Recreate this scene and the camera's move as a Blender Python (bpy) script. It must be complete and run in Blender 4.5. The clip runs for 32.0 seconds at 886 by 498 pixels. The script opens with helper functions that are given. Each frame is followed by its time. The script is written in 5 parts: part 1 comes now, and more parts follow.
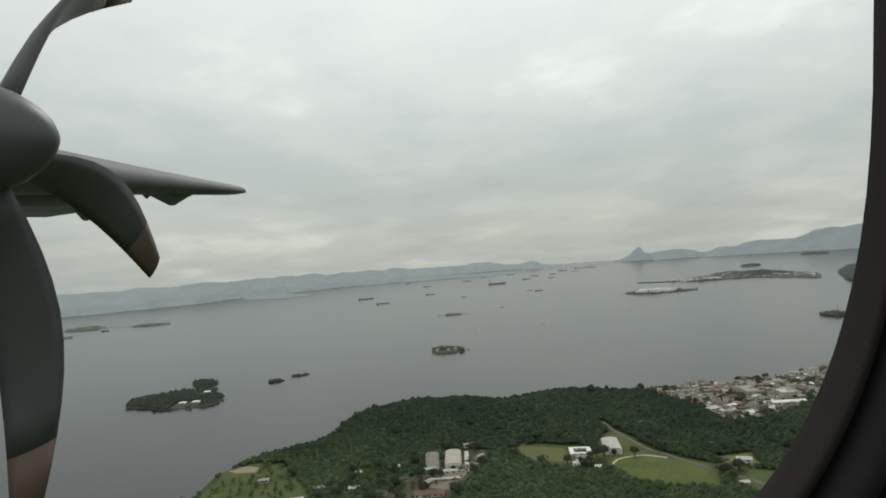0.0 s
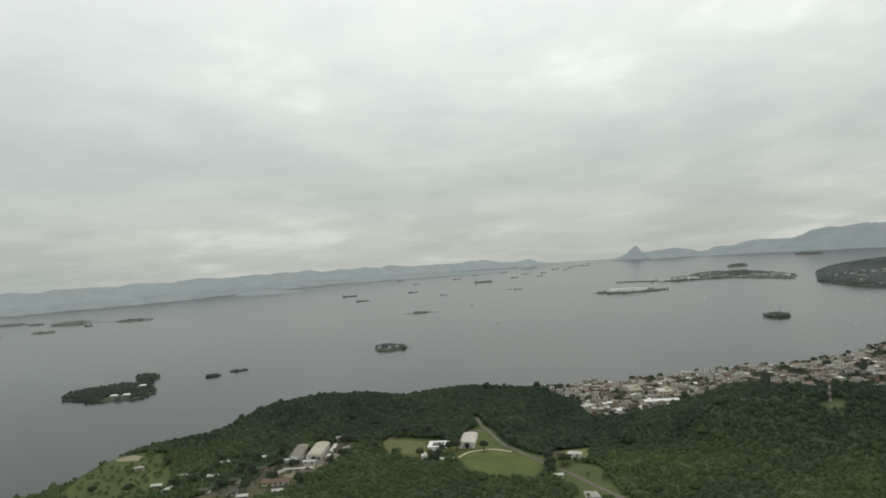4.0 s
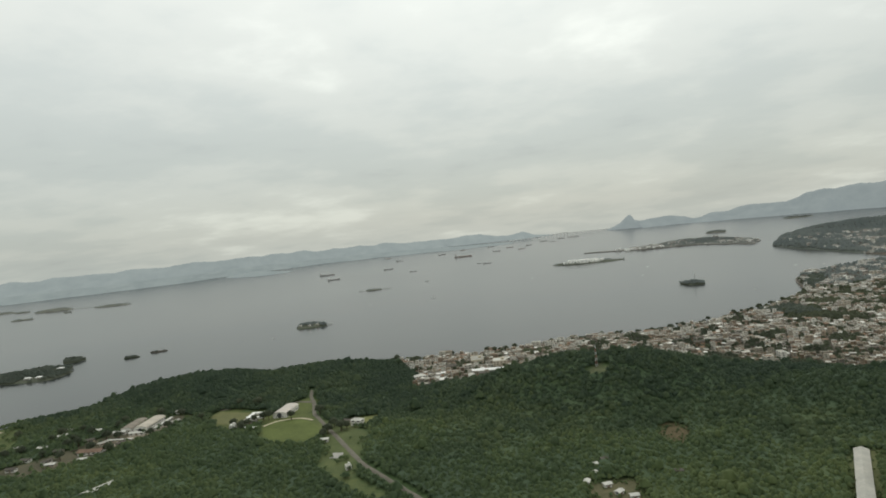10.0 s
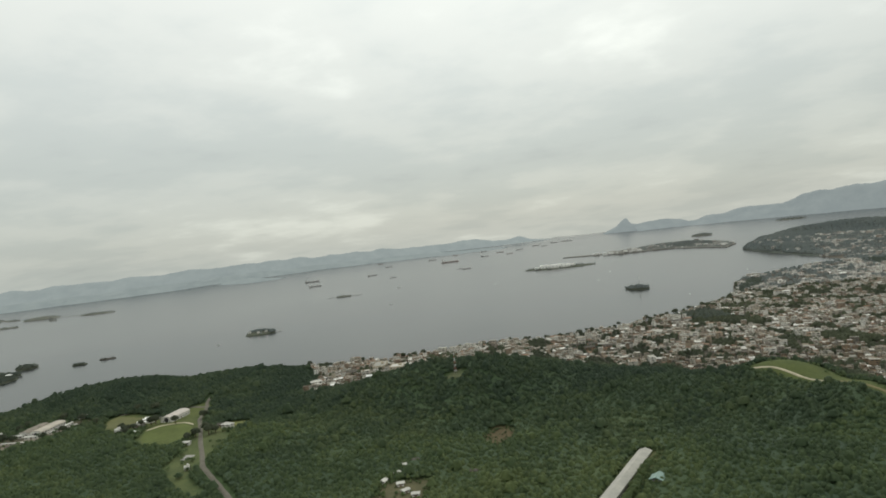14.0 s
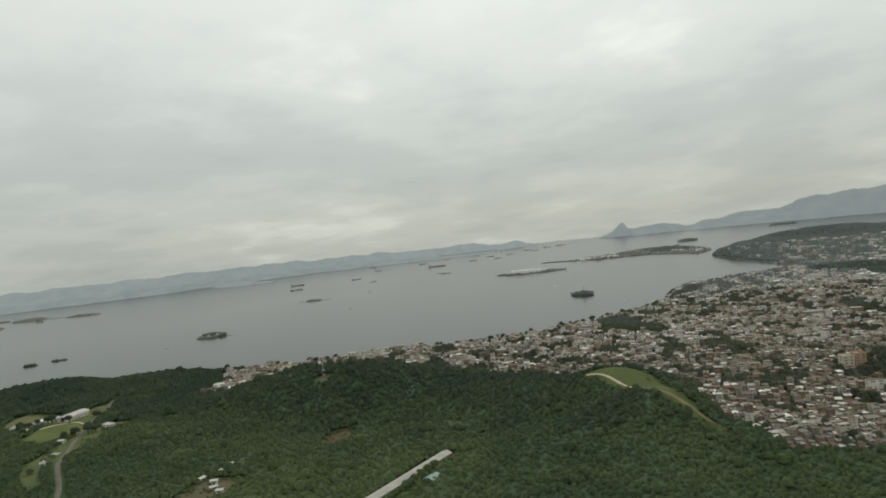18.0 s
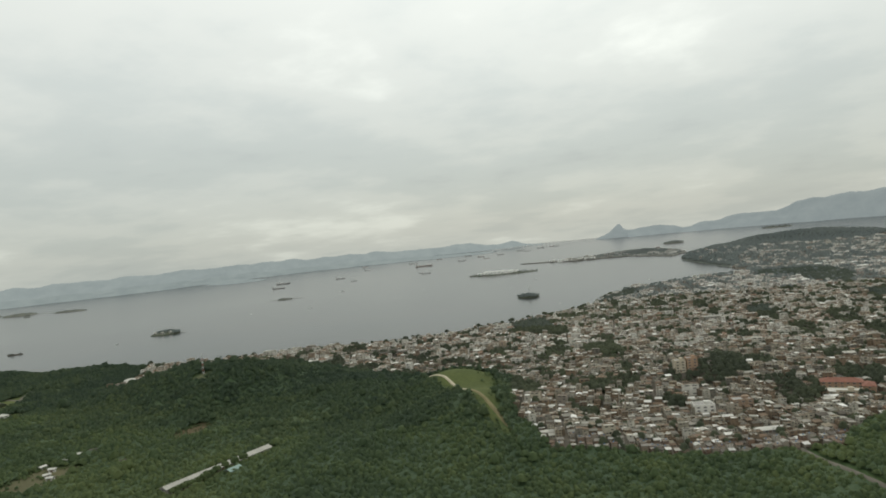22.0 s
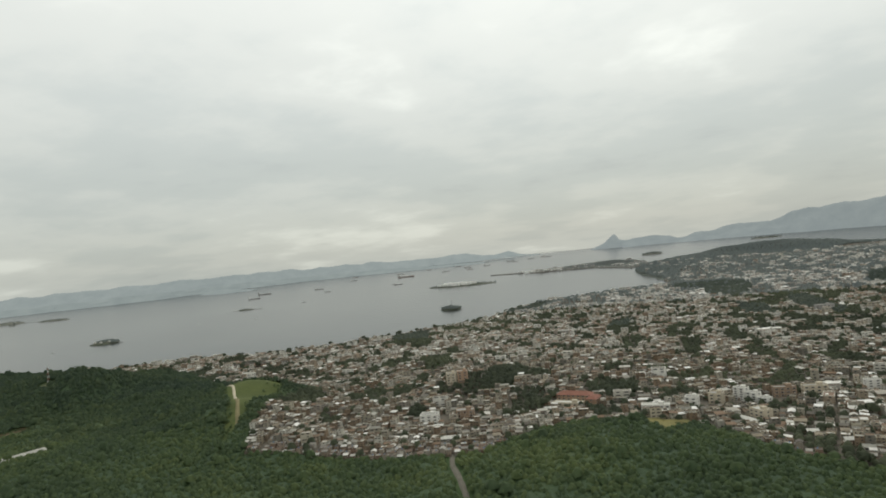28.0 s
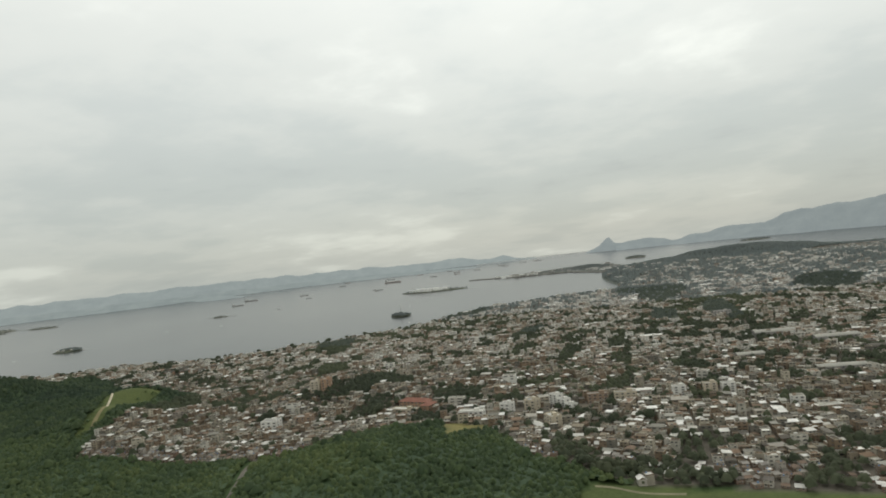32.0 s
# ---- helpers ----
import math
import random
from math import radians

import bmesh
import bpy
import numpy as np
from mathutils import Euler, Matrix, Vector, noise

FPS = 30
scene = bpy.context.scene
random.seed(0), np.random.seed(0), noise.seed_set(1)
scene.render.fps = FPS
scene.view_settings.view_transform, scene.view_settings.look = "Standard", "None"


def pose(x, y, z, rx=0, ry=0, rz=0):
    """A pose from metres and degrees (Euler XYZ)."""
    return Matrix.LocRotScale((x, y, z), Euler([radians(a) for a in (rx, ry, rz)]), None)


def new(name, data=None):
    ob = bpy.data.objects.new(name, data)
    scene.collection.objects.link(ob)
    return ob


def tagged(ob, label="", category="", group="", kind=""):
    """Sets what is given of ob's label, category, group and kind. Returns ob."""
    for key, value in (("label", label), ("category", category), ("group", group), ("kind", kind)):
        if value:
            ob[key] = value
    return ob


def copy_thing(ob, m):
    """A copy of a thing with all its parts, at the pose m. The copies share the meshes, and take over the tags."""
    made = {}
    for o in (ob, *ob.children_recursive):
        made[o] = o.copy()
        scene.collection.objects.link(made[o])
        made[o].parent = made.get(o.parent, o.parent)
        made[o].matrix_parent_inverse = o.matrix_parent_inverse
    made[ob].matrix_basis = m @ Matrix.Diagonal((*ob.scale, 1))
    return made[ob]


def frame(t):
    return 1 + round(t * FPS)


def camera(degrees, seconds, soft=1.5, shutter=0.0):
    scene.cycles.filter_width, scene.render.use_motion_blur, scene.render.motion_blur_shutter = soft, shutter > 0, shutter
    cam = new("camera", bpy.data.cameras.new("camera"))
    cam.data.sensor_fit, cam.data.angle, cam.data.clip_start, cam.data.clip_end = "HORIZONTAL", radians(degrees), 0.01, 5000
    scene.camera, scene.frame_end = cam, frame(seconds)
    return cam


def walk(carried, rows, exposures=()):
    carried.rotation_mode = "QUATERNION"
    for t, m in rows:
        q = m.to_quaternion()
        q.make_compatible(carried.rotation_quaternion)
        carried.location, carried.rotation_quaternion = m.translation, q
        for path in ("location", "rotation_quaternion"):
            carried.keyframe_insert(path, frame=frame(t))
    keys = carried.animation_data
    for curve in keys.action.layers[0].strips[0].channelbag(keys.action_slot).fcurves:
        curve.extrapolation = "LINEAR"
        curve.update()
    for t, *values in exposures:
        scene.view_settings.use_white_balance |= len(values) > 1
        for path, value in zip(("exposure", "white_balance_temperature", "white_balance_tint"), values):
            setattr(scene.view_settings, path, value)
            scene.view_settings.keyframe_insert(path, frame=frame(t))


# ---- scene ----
cam = camera(68.76, 32.0, soft=1.8)
# seconds, place in metres, turn in degrees
ROWS = [
    (0.0, 2.29, 5.55, 183.33, 89.962, 4.089, 5.811),
    (0.5, 19.11, 3.03, 183.22, 89.672, 4.293, 6.084),
    (1.0, 35.97, 0.61, 183.06, 89.532, 4.370, 6.267),
    (1.5, 52.88, -1.71, 182.85, 89.486, 4.475, 6.465),
    (2.0, 69.84, -3.92, 182.60, 89.520, 4.545, 6.625),
    (2.5, 86.85, -6.04, 182.30, 89.558, 4.318, 6.767),
    (3.0, 103.90, -8.06, 181.97, 89.487, 4.048, 6.948),
    (3.5, 120.99, -9.98, 181.59, 89.771, 3.751, 7.083),
    (5.5, 189.81, -16.74, 179.68, 89.541, 4.283, 7.733),
    (6.0, 207.12, -18.20, 179.11, 89.277, 4.393, 7.928),
    (6.5, 224.47, -19.58, 178.51, 89.330, 4.470, 7.984),
    (7.0, 241.86, -20.86, 177.88, 89.269, 4.818, 8.107),
    (7.5, 259.29, -22.06, 177.22, 88.942, 5.059, 8.325),
    (8.0, 276.76, -23.17, 176.52, 88.471, 5.308, 8.493),
    (8.5, 294.27, -24.20, 175.80, 88.427, 5.422, 8.692),
    (9.0, 311.82, -25.15, 175.06, 88.484, 5.531, 8.836),
    (9.5, 329.40, -26.01, 174.28, 88.128, 5.623, 8.982),
    (10.0, 347.02, -26.80, 173.48, 87.674, 5.796, 9.115),
    (10.5, 364.67, -27.50, 172.66, 87.836, 5.980, 9.303),
    (11.0, 382.36, -28.13, 171.82, 87.923, 6.121, 9.553),
    (11.5, 400.09, -28.68, 170.95, 87.916, 6.189, 9.605),
    (12.0, 417.85, -29.16, 170.07, 88.120, 6.187, 9.787),
    (12.5, 435.64, -29.56, 169.17, 88.211, 5.993, 9.954),
    (13.0, 453.46, -29.88, 168.25, 88.162, 6.159, 10.139),
    (13.5, 471.32, -30.14, 167.31, 88.242, 6.248, 10.352),
    (14.0, 489.20, -30.32, 166.37, 88.193, 6.392, 10.493),
    (14.5, 507.12, -30.44, 165.40, 88.231, 6.506, 10.677),
    (16.5, 579.08, -30.22, 161.46, 88.180, 7.141, 11.340),
    (17.0, 597.14, -30.01, 160.45, 88.264, 6.954, 11.534),
    (17.5, 615.23, -29.73, 159.44, 88.345, 6.569, 11.729),
    (18.0, 633.34, -29.39, 158.43, 88.615, 6.246, 11.923),
    (18.5, 651.48, -28.99, 157.41, 88.709, 6.292, 12.141),
    (19.0, 669.65, -28.53, 156.39, 88.610, 6.349, 12.351),
    (19.5, 687.83, -28.02, 155.37, 88.664, 6.291, 12.584),
    (20.0, 706.04, -27.44, 154.35, 88.677, 6.051, 12.741),
    (20.5, 724.28, -26.82, 153.34, 88.689, 5.994, 12.897),
    (21.0, 742.53, -26.14, 152.33, 88.730, 5.933, 13.106),
    (21.5, 760.81, -25.40, 151.32, 88.709, 5.800, 13.269),
    (22.0, 779.11, -24.62, 150.32, 88.668, 5.787, 13.395),
    (22.5, 797.43, -23.78, 149.33, 88.781, 5.711, 13.639),
    (23.0, 815.77, -22.90, 148.35, 88.773, 5.528, 13.816),
    (23.5, 834.12, -21.96, 147.38, 88.935, 5.385, 14.017),
    (24.0, 852.50, -20.98, 146.42, 89.210, 5.457, 14.326),
    (24.5, 870.89, -19.96, 145.47, 89.264, 5.511, 14.543),
    (25.0, 889.30, -18.89, 144.54, 89.267, 5.579, 14.722),
    (25.5, 907.73, -17.78, 143.62, 89.550, 5.546, 14.842),
    (27.5, 981.58, -12.92, 140.13, 89.745, 5.797, 15.546),
    (28.0, 1000.08, -11.61, 139.31, 89.690, 5.841, 15.654),
    (28.5, 1018.59, -10.26, 138.51, 89.762, 6.040, 15.743),
    (29.0, 1037.11, -8.88, 137.74, 89.809, 6.061, 15.936),
    (29.5, 1055.64, -7.46, 137.00, 89.992, 6.117, 16.116),
    (30.0, 1074.19, -6.02, 136.28, 90.152, 6.135, 16.313),
    (30.5, 1092.74, -4.54, 135.58, 90.186, 6.287, 16.533),
    (31.0, 1111.30, -3.03, 134.92, 90.187, 6.403, 16.718),
    (31.5, 1129.88, -1.49, 134.29, 90.138, 6.432, 16.862),
    (32.0, 1148.46, 0.07, 133.70, 90.129, 6.422, 16.985),
]
walk(cam, [(t, pose(x, y, z, rx, ry, rz)) for t, x, y, z, rx, ry, rz in ROWS],
     exposures=[(0, -0.17, 6460, 6), (1, -0.22, 6460, 6), (3, -0.15, 6480, 6), (6, -0.02, 6520, 6), (7, -0.1, 6540, 6), (9, -0.08, 6560, 6), (11, 0.04, 6600, 6), (14, 0.0, 6600, 6), (17, -0.12, 6600, 6), (19, -0.18, 6600, 6), (20, -0.14, 6600, 6), (22, -0.02, 6600, 6), (25.5, -0.05, 6600, 6), (28, -0.03, 6620, 7), (32, -0.04, 6620, 7)])

# ---- sky and sun: an overcast day with a bright, broken cloud deck ----
SUN_UP, SUN_TURN = 42.0, 0.0
world = bpy.data.worlds.new("overcast_sky")
scene.world = world
world.use_nodes = True


class Nodes:
    """A small writer for node trees."""

    def __init__(self, tree):
        self.tree = tree
        tree.nodes.clear()

    def add(self, kind, **settings):
        node = self.tree.nodes.new(kind)
        inputs = settings.pop("ins", {})
        for key, value in settings.items():
            setattr(node, key, value)
        for key, value in inputs.items():
            self.feed(node.inputs[key], value)
        return node

    def feed(self, socket, value):
        if isinstance(value, bpy.types.NodeSocket):
            self.tree.links.new(value, socket)
        else:
            socket.default_value = value

    def maths(self, op, a, b=0.0, clamp=False):
        node = self.add("ShaderNodeMath", operation=op, use_clamp=clamp)
        self.feed(node.inputs[0], a)
        self.feed(node.inputs[1], b)
        return node.outputs[0]

    def ramp(self, fac, stops, smooth="LINEAR"):
        node = self.add("ShaderNodeValToRGB", ins={"Fac": fac})
        node.color_ramp.interpolation = smooth
        while len(node.color_ramp.elements) < len(stops):
            node.color_ramp.elements.new(0.5)
        for element, (at, colour) in zip(node.color_ramp.elements, stops):
            element.position, element.color = at, (*colour, 1)
        return node.outputs["Color"]

    def mix(self, fac, a, b, how="MIX"):
        node = self.add("ShaderNodeMix", data_type="RGBA", blend_type=how)
        self.feed(node.inputs["Factor"], fac)
        self.feed(node.inputs["A"], a)
        self.feed(node.inputs["B"], b)
        return node.outputs["Result"]

    def noise(self, vector, scale, detail=4.0, rough=0.55, out="Fac"):
        return self.add("ShaderNodeTexNoise", ins={"Vector": vector, "Scale": scale, "Detail": detail, "Roughness": rough}).outputs[out]

    def scaled(self, vector, xyz):
        return self.add("ShaderNodeMapping", ins={"Vector": vector, "Scale": xyz}).outputs[0]


w = Nodes(world.node_tree)
way = w.add("ShaderNodeTexCoord").outputs["Generated"]
parts_of = w.add("ShaderNodeSeparateXYZ", ins={0: way})
rise = parts_of.outputs["Z"]
clear = w.add("ShaderNodeTexSky", sky_type="NISHITA", sun_disc=False, sun_elevation=radians(SUN_UP), sun_rotation=radians(SUN_TURN))
clear_sky = w.mix(1.0, clear.outputs["Color"], (0.1, 0.1, 0.1, 1), "MULTIPLY")
deck = w.ramp(rise, [(0.0, (0.50, 0.525, 0.505)), (0.06, (0.56, 0.58, 0.557)), (0.14, (0.63, 0.652, 0.628)), (0.24, (0.745, 0.767, 0.745)), (0.38, (0.86, 0.88, 0.86)), (1.0, (0.88, 0.90, 0.88))])
# the deck is a ceiling: its lumps shrink and crowd together towards the horizon
lift = w.maths("ADD", w.maths("MAXIMUM", rise, -0.12), 0.19)
over = w.add("ShaderNodeCombineXYZ", ins={0: w.maths("DIVIDE", parts_of.outputs["X"], lift), 1: w.maths("DIVIDE", parts_of.outputs["Y"], lift), 2: 0.35}).outputs[0]
wide = w.noise(over, 0.62, 4.0, 0.5)
fine = w.noise(over, 2.1, 5.0, 0.55)
lumps = w.maths("ADD", w.maths("MULTIPLY", wide, 0.66), w.maths("MULTIPLY", fine, 0.34))
tone = w.ramp(lumps, [(0.32, (0.78, 0.80, 0.82)), (0.44, (0.90, 0.92, 0.925)), (0.54, (1.02, 1.02, 1.01)), (0.66, (1.28, 1.27, 1.245))], "EASE")
deck = w.mix(1.0, deck, tone, "MULTIPLY")
# the cloud is thinner round the hidden sun
toward = (math.sin(radians(SUN_TURN)) * math.cos(radians(SUN_UP)), math.cos(radians(SUN_TURN)) * math.cos(radians(SUN_UP)), math.sin(radians(SUN_UP)))
near_sun = w.add("ShaderNodeVectorMath", operation="DOT_PRODUCT", ins={0: way, 1: toward}).outputs["Value"]
thin = w.maths("ADD", w.maths("MULTIPLY", w.maths("POWER", w.maths("MAXIMUM", near_sun, 0.0), 9.0), 0.30), 1.0)
deck = w.mix(1.0, deck, w.add("ShaderNodeCombineXYZ", ins={0: thin, 1: thin, 2: thin}).outputs[0], "MULTIPLY")
sky = w.mix(0.93, clear_sky, deck)
w.add("ShaderNodeOutputWorld", ins={"Surface": w.add("ShaderNodeBackground", ins={"Color": sky, "Strength": 1.0}).outputs[0]})

sun = new("sun", bpy.data.lights.new("sun", "SUN"))
sun.data.energy, sun.data.angle, sun.data.color = 0.8, radians(20), (1.0, 0.96, 0.9)
sun.matrix_world = pose(0, 0, 600, SUN_UP - 90, 0, -SUN_TURN)


# ---- materials ----
def material(name, rough=0.9, metal=0.0, spec=0.3):
    mat = bpy.data.materials.new(name)
    mat.use_nodes = True
    n = Nodes(mat.node_tree)
    shader = n.add("ShaderNodeBsdfPrincipled", ins={"Roughness": rough, "Metallic": metal, "Specular IOR Level": spec})
    n.add("ShaderNodeOutputMaterial", ins={"Surface": shader.outputs[0]})
    return mat, n, shader.inputs


def bump(n, ins, height, strength, distance):
    ins_normal = n.add("ShaderNodeBump", ins={"Height": height, "Strength": strength, "Distance": distance}).outputs[0]
    n.feed(ins["Normal"], ins_normal)


def place_of(n):
    return n.add("ShaderNodeNewGeometry").outputs["Position"]


def weathered(name, colours, rough=0.9, spread="island", size=1.2, spec=0.25, stain=0.35):
    """Paint, plaster, sheet or leaf in several shades, one for each piece, with stains and grain."""
    mat, n, ins = material(name, rough, 0.0, spec)
    if spread == "island":
        pick = n.add("ShaderNodeNewGeometry").outputs["Random Per Island"]
    else:
        pick = n.add("ShaderNodeObjectInfo").outputs["Random"]
    stops = [((i + 0.5) / len(colours), c) for i, c in enumerate(colours)]
    colour = n.ramp(pick, stops, "CONSTANT") if len(colours) > 1 else (*colours[0], 1)
    spot = place_of(n)
    big = n.noise(spot, 0.35 / size, 3.0)
    small = n.noise(spot, 2.2 / size, 4.0)
    dirt = n.maths("ADD", n.maths("MULTIPLY", big, 0.6), n.maths("MULTIPLY", small, 0.4))
    shade = n.ramp(dirt, [(0.3, (1 - stain, 1 - stain, 1 - stain)), (0.7, (1.15, 1.13, 1.1))])
    n.feed(ins["Base Color"], n.mix(1.0, colour, shade, "MULTIPLY"))
    bump(n, ins, small, 0.3, 0.1 * size)
    return mat


def plain(name, colour, rough=0.6, metal=0.0, spec=0.4, size=1.0, vary=0.12):
    mat, n, ins = material(name, rough, metal, spec)
    spot = place_of(n)
    grain = n.noise(spot, 3.0 / size, 4.0)
    lo, hi = [c * (1 - vary) for c in colour], [min(1, c * (1 + vary)) for c in colour]
    n.feed(ins["Base Color"], n.ramp(grain, [(0.3, lo), (0.7, hi)]))
    bump(n, ins, grain, 0.15, 0.02 * size)
    return mat


def water_material():
    mat, n, ins = material("bay_water", 0.2, 0.0, 0.275)
    spot = place_of(n)
    silt = n.noise(n.scaled(spot, (0.0012, 0.0025, 0.002)), 1.0, 4.0)
    n.feed(ins["Base Color"], n.ramp(silt, [(0.3, (0.011, 0.0145, 0.0145)), (0.7, (0.018, 0.0215, 0.0210))]))
    slick = n.noise(n.scaled(spot, (0.0016, 0.0012, 0.002)), 1.0, 3.0)
    n.feed(ins["Roughness"], n.maths("ADD", n.maths("MULTIPLY", slick, 0.06), 0.15))
    ripples = n.maths("ADD", n.noise(spot, 0.35, 3.0), n.noise(spot, 0.06, 3.0))
    bump(n, ins, ripples, 0.035, 1.2)
    return mat


def ground_material():
    mat, n, ins = material("ground_cover", 0.95, 0.0, 0.1)
    cover = n.add("ShaderNodeVertexColor", layer_name="cover").outputs["Color"]
    spot = place_of(n)
    patch = n.noise(spot, 0.035, 5.0, 0.6)
    tuft = n.noise(spot, 0.5, 4.0)
    both = n.maths("ADD", n.maths("MULTIPLY", patch, 0.6), n.maths("MULTIPLY", tuft, 0.4))
    shade = n.ramp(both, [(0.3, (0.65, 0.66, 0.6)), (0.5, (1, 1, 1)), (0.7, (1.35, 1.28, 1.15))])
    n.feed(ins["Base Color"], n.mix(1.0, cover, shade, "MULTIPLY"))
    bump(n, ins, tuft, 0.5, 0.6)
    return mat


def leaf_material(name, colours, rough=0.8, through_=0.5):
    """Leaves in stands of several greens; thin leaves let light through."""
    mat, n, ins = material(name, rough, 0.0, 0.15)
    pick = n.add("ShaderNodeNewGeometry").outputs["Random Per Island"]
    spot = place_of(n)
    stand = n.maths("ADD", n.maths("MULTIPLY", n.noise(spot, 0.0045, 2.0, 0.5), 0.55), n.maths("MULTIPLY", n.noise(spot, 0.022, 3.0, 0.55), 0.45))
    lo, mid, hi = colours
    tone = n.maths("ADD", n.maths("MULTIPLY", pick, 0.16), n.maths("MULTIPLY", stand, 0.84))
    green = n.ramp(tone, [(0.38, lo), (0.5, mid), (0.62, hi)])
    n.feed(ins["Base Color"], green)
    if through_:
        body = next(x for x in n.tree.nodes if x.bl_idname == "ShaderNodeBsdfPrincipled")
        out = next(x for x in n.tree.nodes if x.bl_idname == "ShaderNodeOutputMaterial")
        thin_leaf = n.add("ShaderNodeBsdfTranslucent", ins={"Color": green})
        n.feed(out.inputs["Surface"], n.add("ShaderNodeMixShader", ins={0: through_, 1: body.outputs[0], 2: thin_leaf.outputs[0]}).outputs[0])
    bump(n, ins, n.noise(spot, 2.5, 3.0), 0.5, 0.3)
    return mat


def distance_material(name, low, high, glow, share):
    """Hills so far off that haze fills them; the haze is painted in as emission."""
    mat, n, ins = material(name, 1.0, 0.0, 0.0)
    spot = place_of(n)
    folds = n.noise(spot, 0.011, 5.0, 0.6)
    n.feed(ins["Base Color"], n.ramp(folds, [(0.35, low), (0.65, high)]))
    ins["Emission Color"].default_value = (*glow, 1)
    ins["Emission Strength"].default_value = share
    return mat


WATER = water_material()
GROUND = ground_material()
FOREST = leaf_material("forest_leaves", [(0.084, 0.122, 0.064), (0.112, 0.156, 0.072), (0.158, 0.198, 0.082)])
MIXED_FOREST = leaf_material("slope_forest_leaves", [(0.070, 0.102, 0.060), (0.092, 0.130, 0.068), (0.128, 0.164, 0.076)])
HILL_FOREST = leaf_material("hill_forest_leaves", [(0.056, 0.084, 0.056), (0.072, 0.105, 0.064), (0.102, 0.136, 0.071)])
# Darkened in colour so the gap-filling sheet doesn't outshine the crowns above.
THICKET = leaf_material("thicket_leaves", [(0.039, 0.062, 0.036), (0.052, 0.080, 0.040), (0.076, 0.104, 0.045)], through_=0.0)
TOWN_LEAF = leaf_material("town_leaves", [(0.0721, 0.0864, 0.0584), (0.0978, 0.1136, 0.0725), (0.1327, 0.1494, 0.0906)])
# Far and island greens are paled and blued: haze put into the colour.
HAZED_LEAF = leaf_material("hazed_leaves", [(0.178, 0.207, 0.205), (0.202, 0.229, 0.220), (0.226, 0.250, 0.236)], through_=0.4)
LIGHT_HAZE_LEAF = leaf_material("light_haze_leaves", [(0.100, 0.122, 0.104), (0.122, 0.144, 0.118), (0.146, 0.167, 0.132)])
BARK = plain("bark", (0.10, 0.075, 0.055), 0.95, 0, 0.1)
WALL = weathered("house_walls", [(0.34, 0.315, 0.255), (0.24, 0.18, 0.125), (0.44, 0.42, 0.36), (0.21, 0.165, 0.12), (0.31, 0.265, 0.20), (0.19, 0.178, 0.15), (0.54, 0.52, 0.46), (0.27, 0.205, 0.145), (0.48, 0.44, 0.355)])
ROOF = weathered("house_roofs", [(0.23, 0.22, 0.19), (0.17, 0.125, 0.088), (0.36, 0.35, 0.31), (0.115, 0.104, 0.088), (0.21, 0.145, 0.10), (0.66, 0.65, 0.61), (0.16, 0.147, 0.125), (0.105, 0.092, 0.076), (0.30, 0.28, 0.245), (0.20, 0.145, 0.105), (0.82, 0.81, 0.78), (0.13, 0.121, 0.105), (0.54, 0.52, 0.47), (0.26, 0.225, 0.17)])
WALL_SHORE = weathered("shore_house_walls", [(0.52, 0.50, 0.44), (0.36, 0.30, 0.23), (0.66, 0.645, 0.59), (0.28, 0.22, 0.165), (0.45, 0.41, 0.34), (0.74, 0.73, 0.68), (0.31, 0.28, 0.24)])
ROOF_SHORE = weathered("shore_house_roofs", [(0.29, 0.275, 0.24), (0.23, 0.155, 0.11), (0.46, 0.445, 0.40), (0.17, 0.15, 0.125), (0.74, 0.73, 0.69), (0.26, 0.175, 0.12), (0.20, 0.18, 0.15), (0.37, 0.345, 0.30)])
# Far houses: haze is put into paler, greyer wall and roof colours.
HAZED_WALL = weathered("hazed_house_walls", [(0.54, 0.53, 0.49), (0.42, 0.39, 0.35), (0.66, 0.65, 0.61), (0.36, 0.33, 0.295), (0.72, 0.71, 0.68)], stain=0.2)
HAZED_ROOF = weathered("hazed_house_roofs", [(0.40, 0.385, 0.355), (0.32, 0.275, 0.24), (0.54, 0.525, 0.49), (0.29, 0.27, 0.245), (0.72, 0.71, 0.68), (0.36, 0.335, 0.305)], stain=0.2)
DARK = plain("window_dark", (0.035, 0.036, 0.038), 0.3, 0, 0.5)
WHITE = weathered("white_plaster", [(0.68, 0.67, 0.63)], stain=0.2)
CREAM = weathered("cream_plaster", [(0.52, 0.46, 0.36)], stain=0.25)
CONCRETE = weathered("concrete", [(0.36, 0.35, 0.33)], stain=0.3)
TILE_RED = weathered("red_roof_tiles", [(0.25, 0.118, 0.088)], stain=0.25)
SHEET = weathered("pale_sheet_roof", [(0.55, 0.54, 0.50)], stain=0.22, size=3)
OLD_SHEET = weathered("old_sheet_roof", [(0.35, 0.34, 0.305)], stain=0.25, size=3)
ASPHALT = weathered("road_surface", [(0.155, 0.143, 0.116)], stain=0.35, size=3)
SAND = weathered("pale_sand", [(0.48, 0.43, 0.32)], stain=0.2, size=3)
GRASS = weathered("mown_grass", [(0.112, 0.138, 0.046)], stain=0.3, size=6, spec=0.1)
ISLE_GROUND = weathered("islet_scrub", [(0.095, 0.105, 0.078)], stain=0.3, size=4, spec=0.1)
ROCK = weathered("shore_rock", [(0.13, 0.12, 0.105)], stain=0.4, size=2)
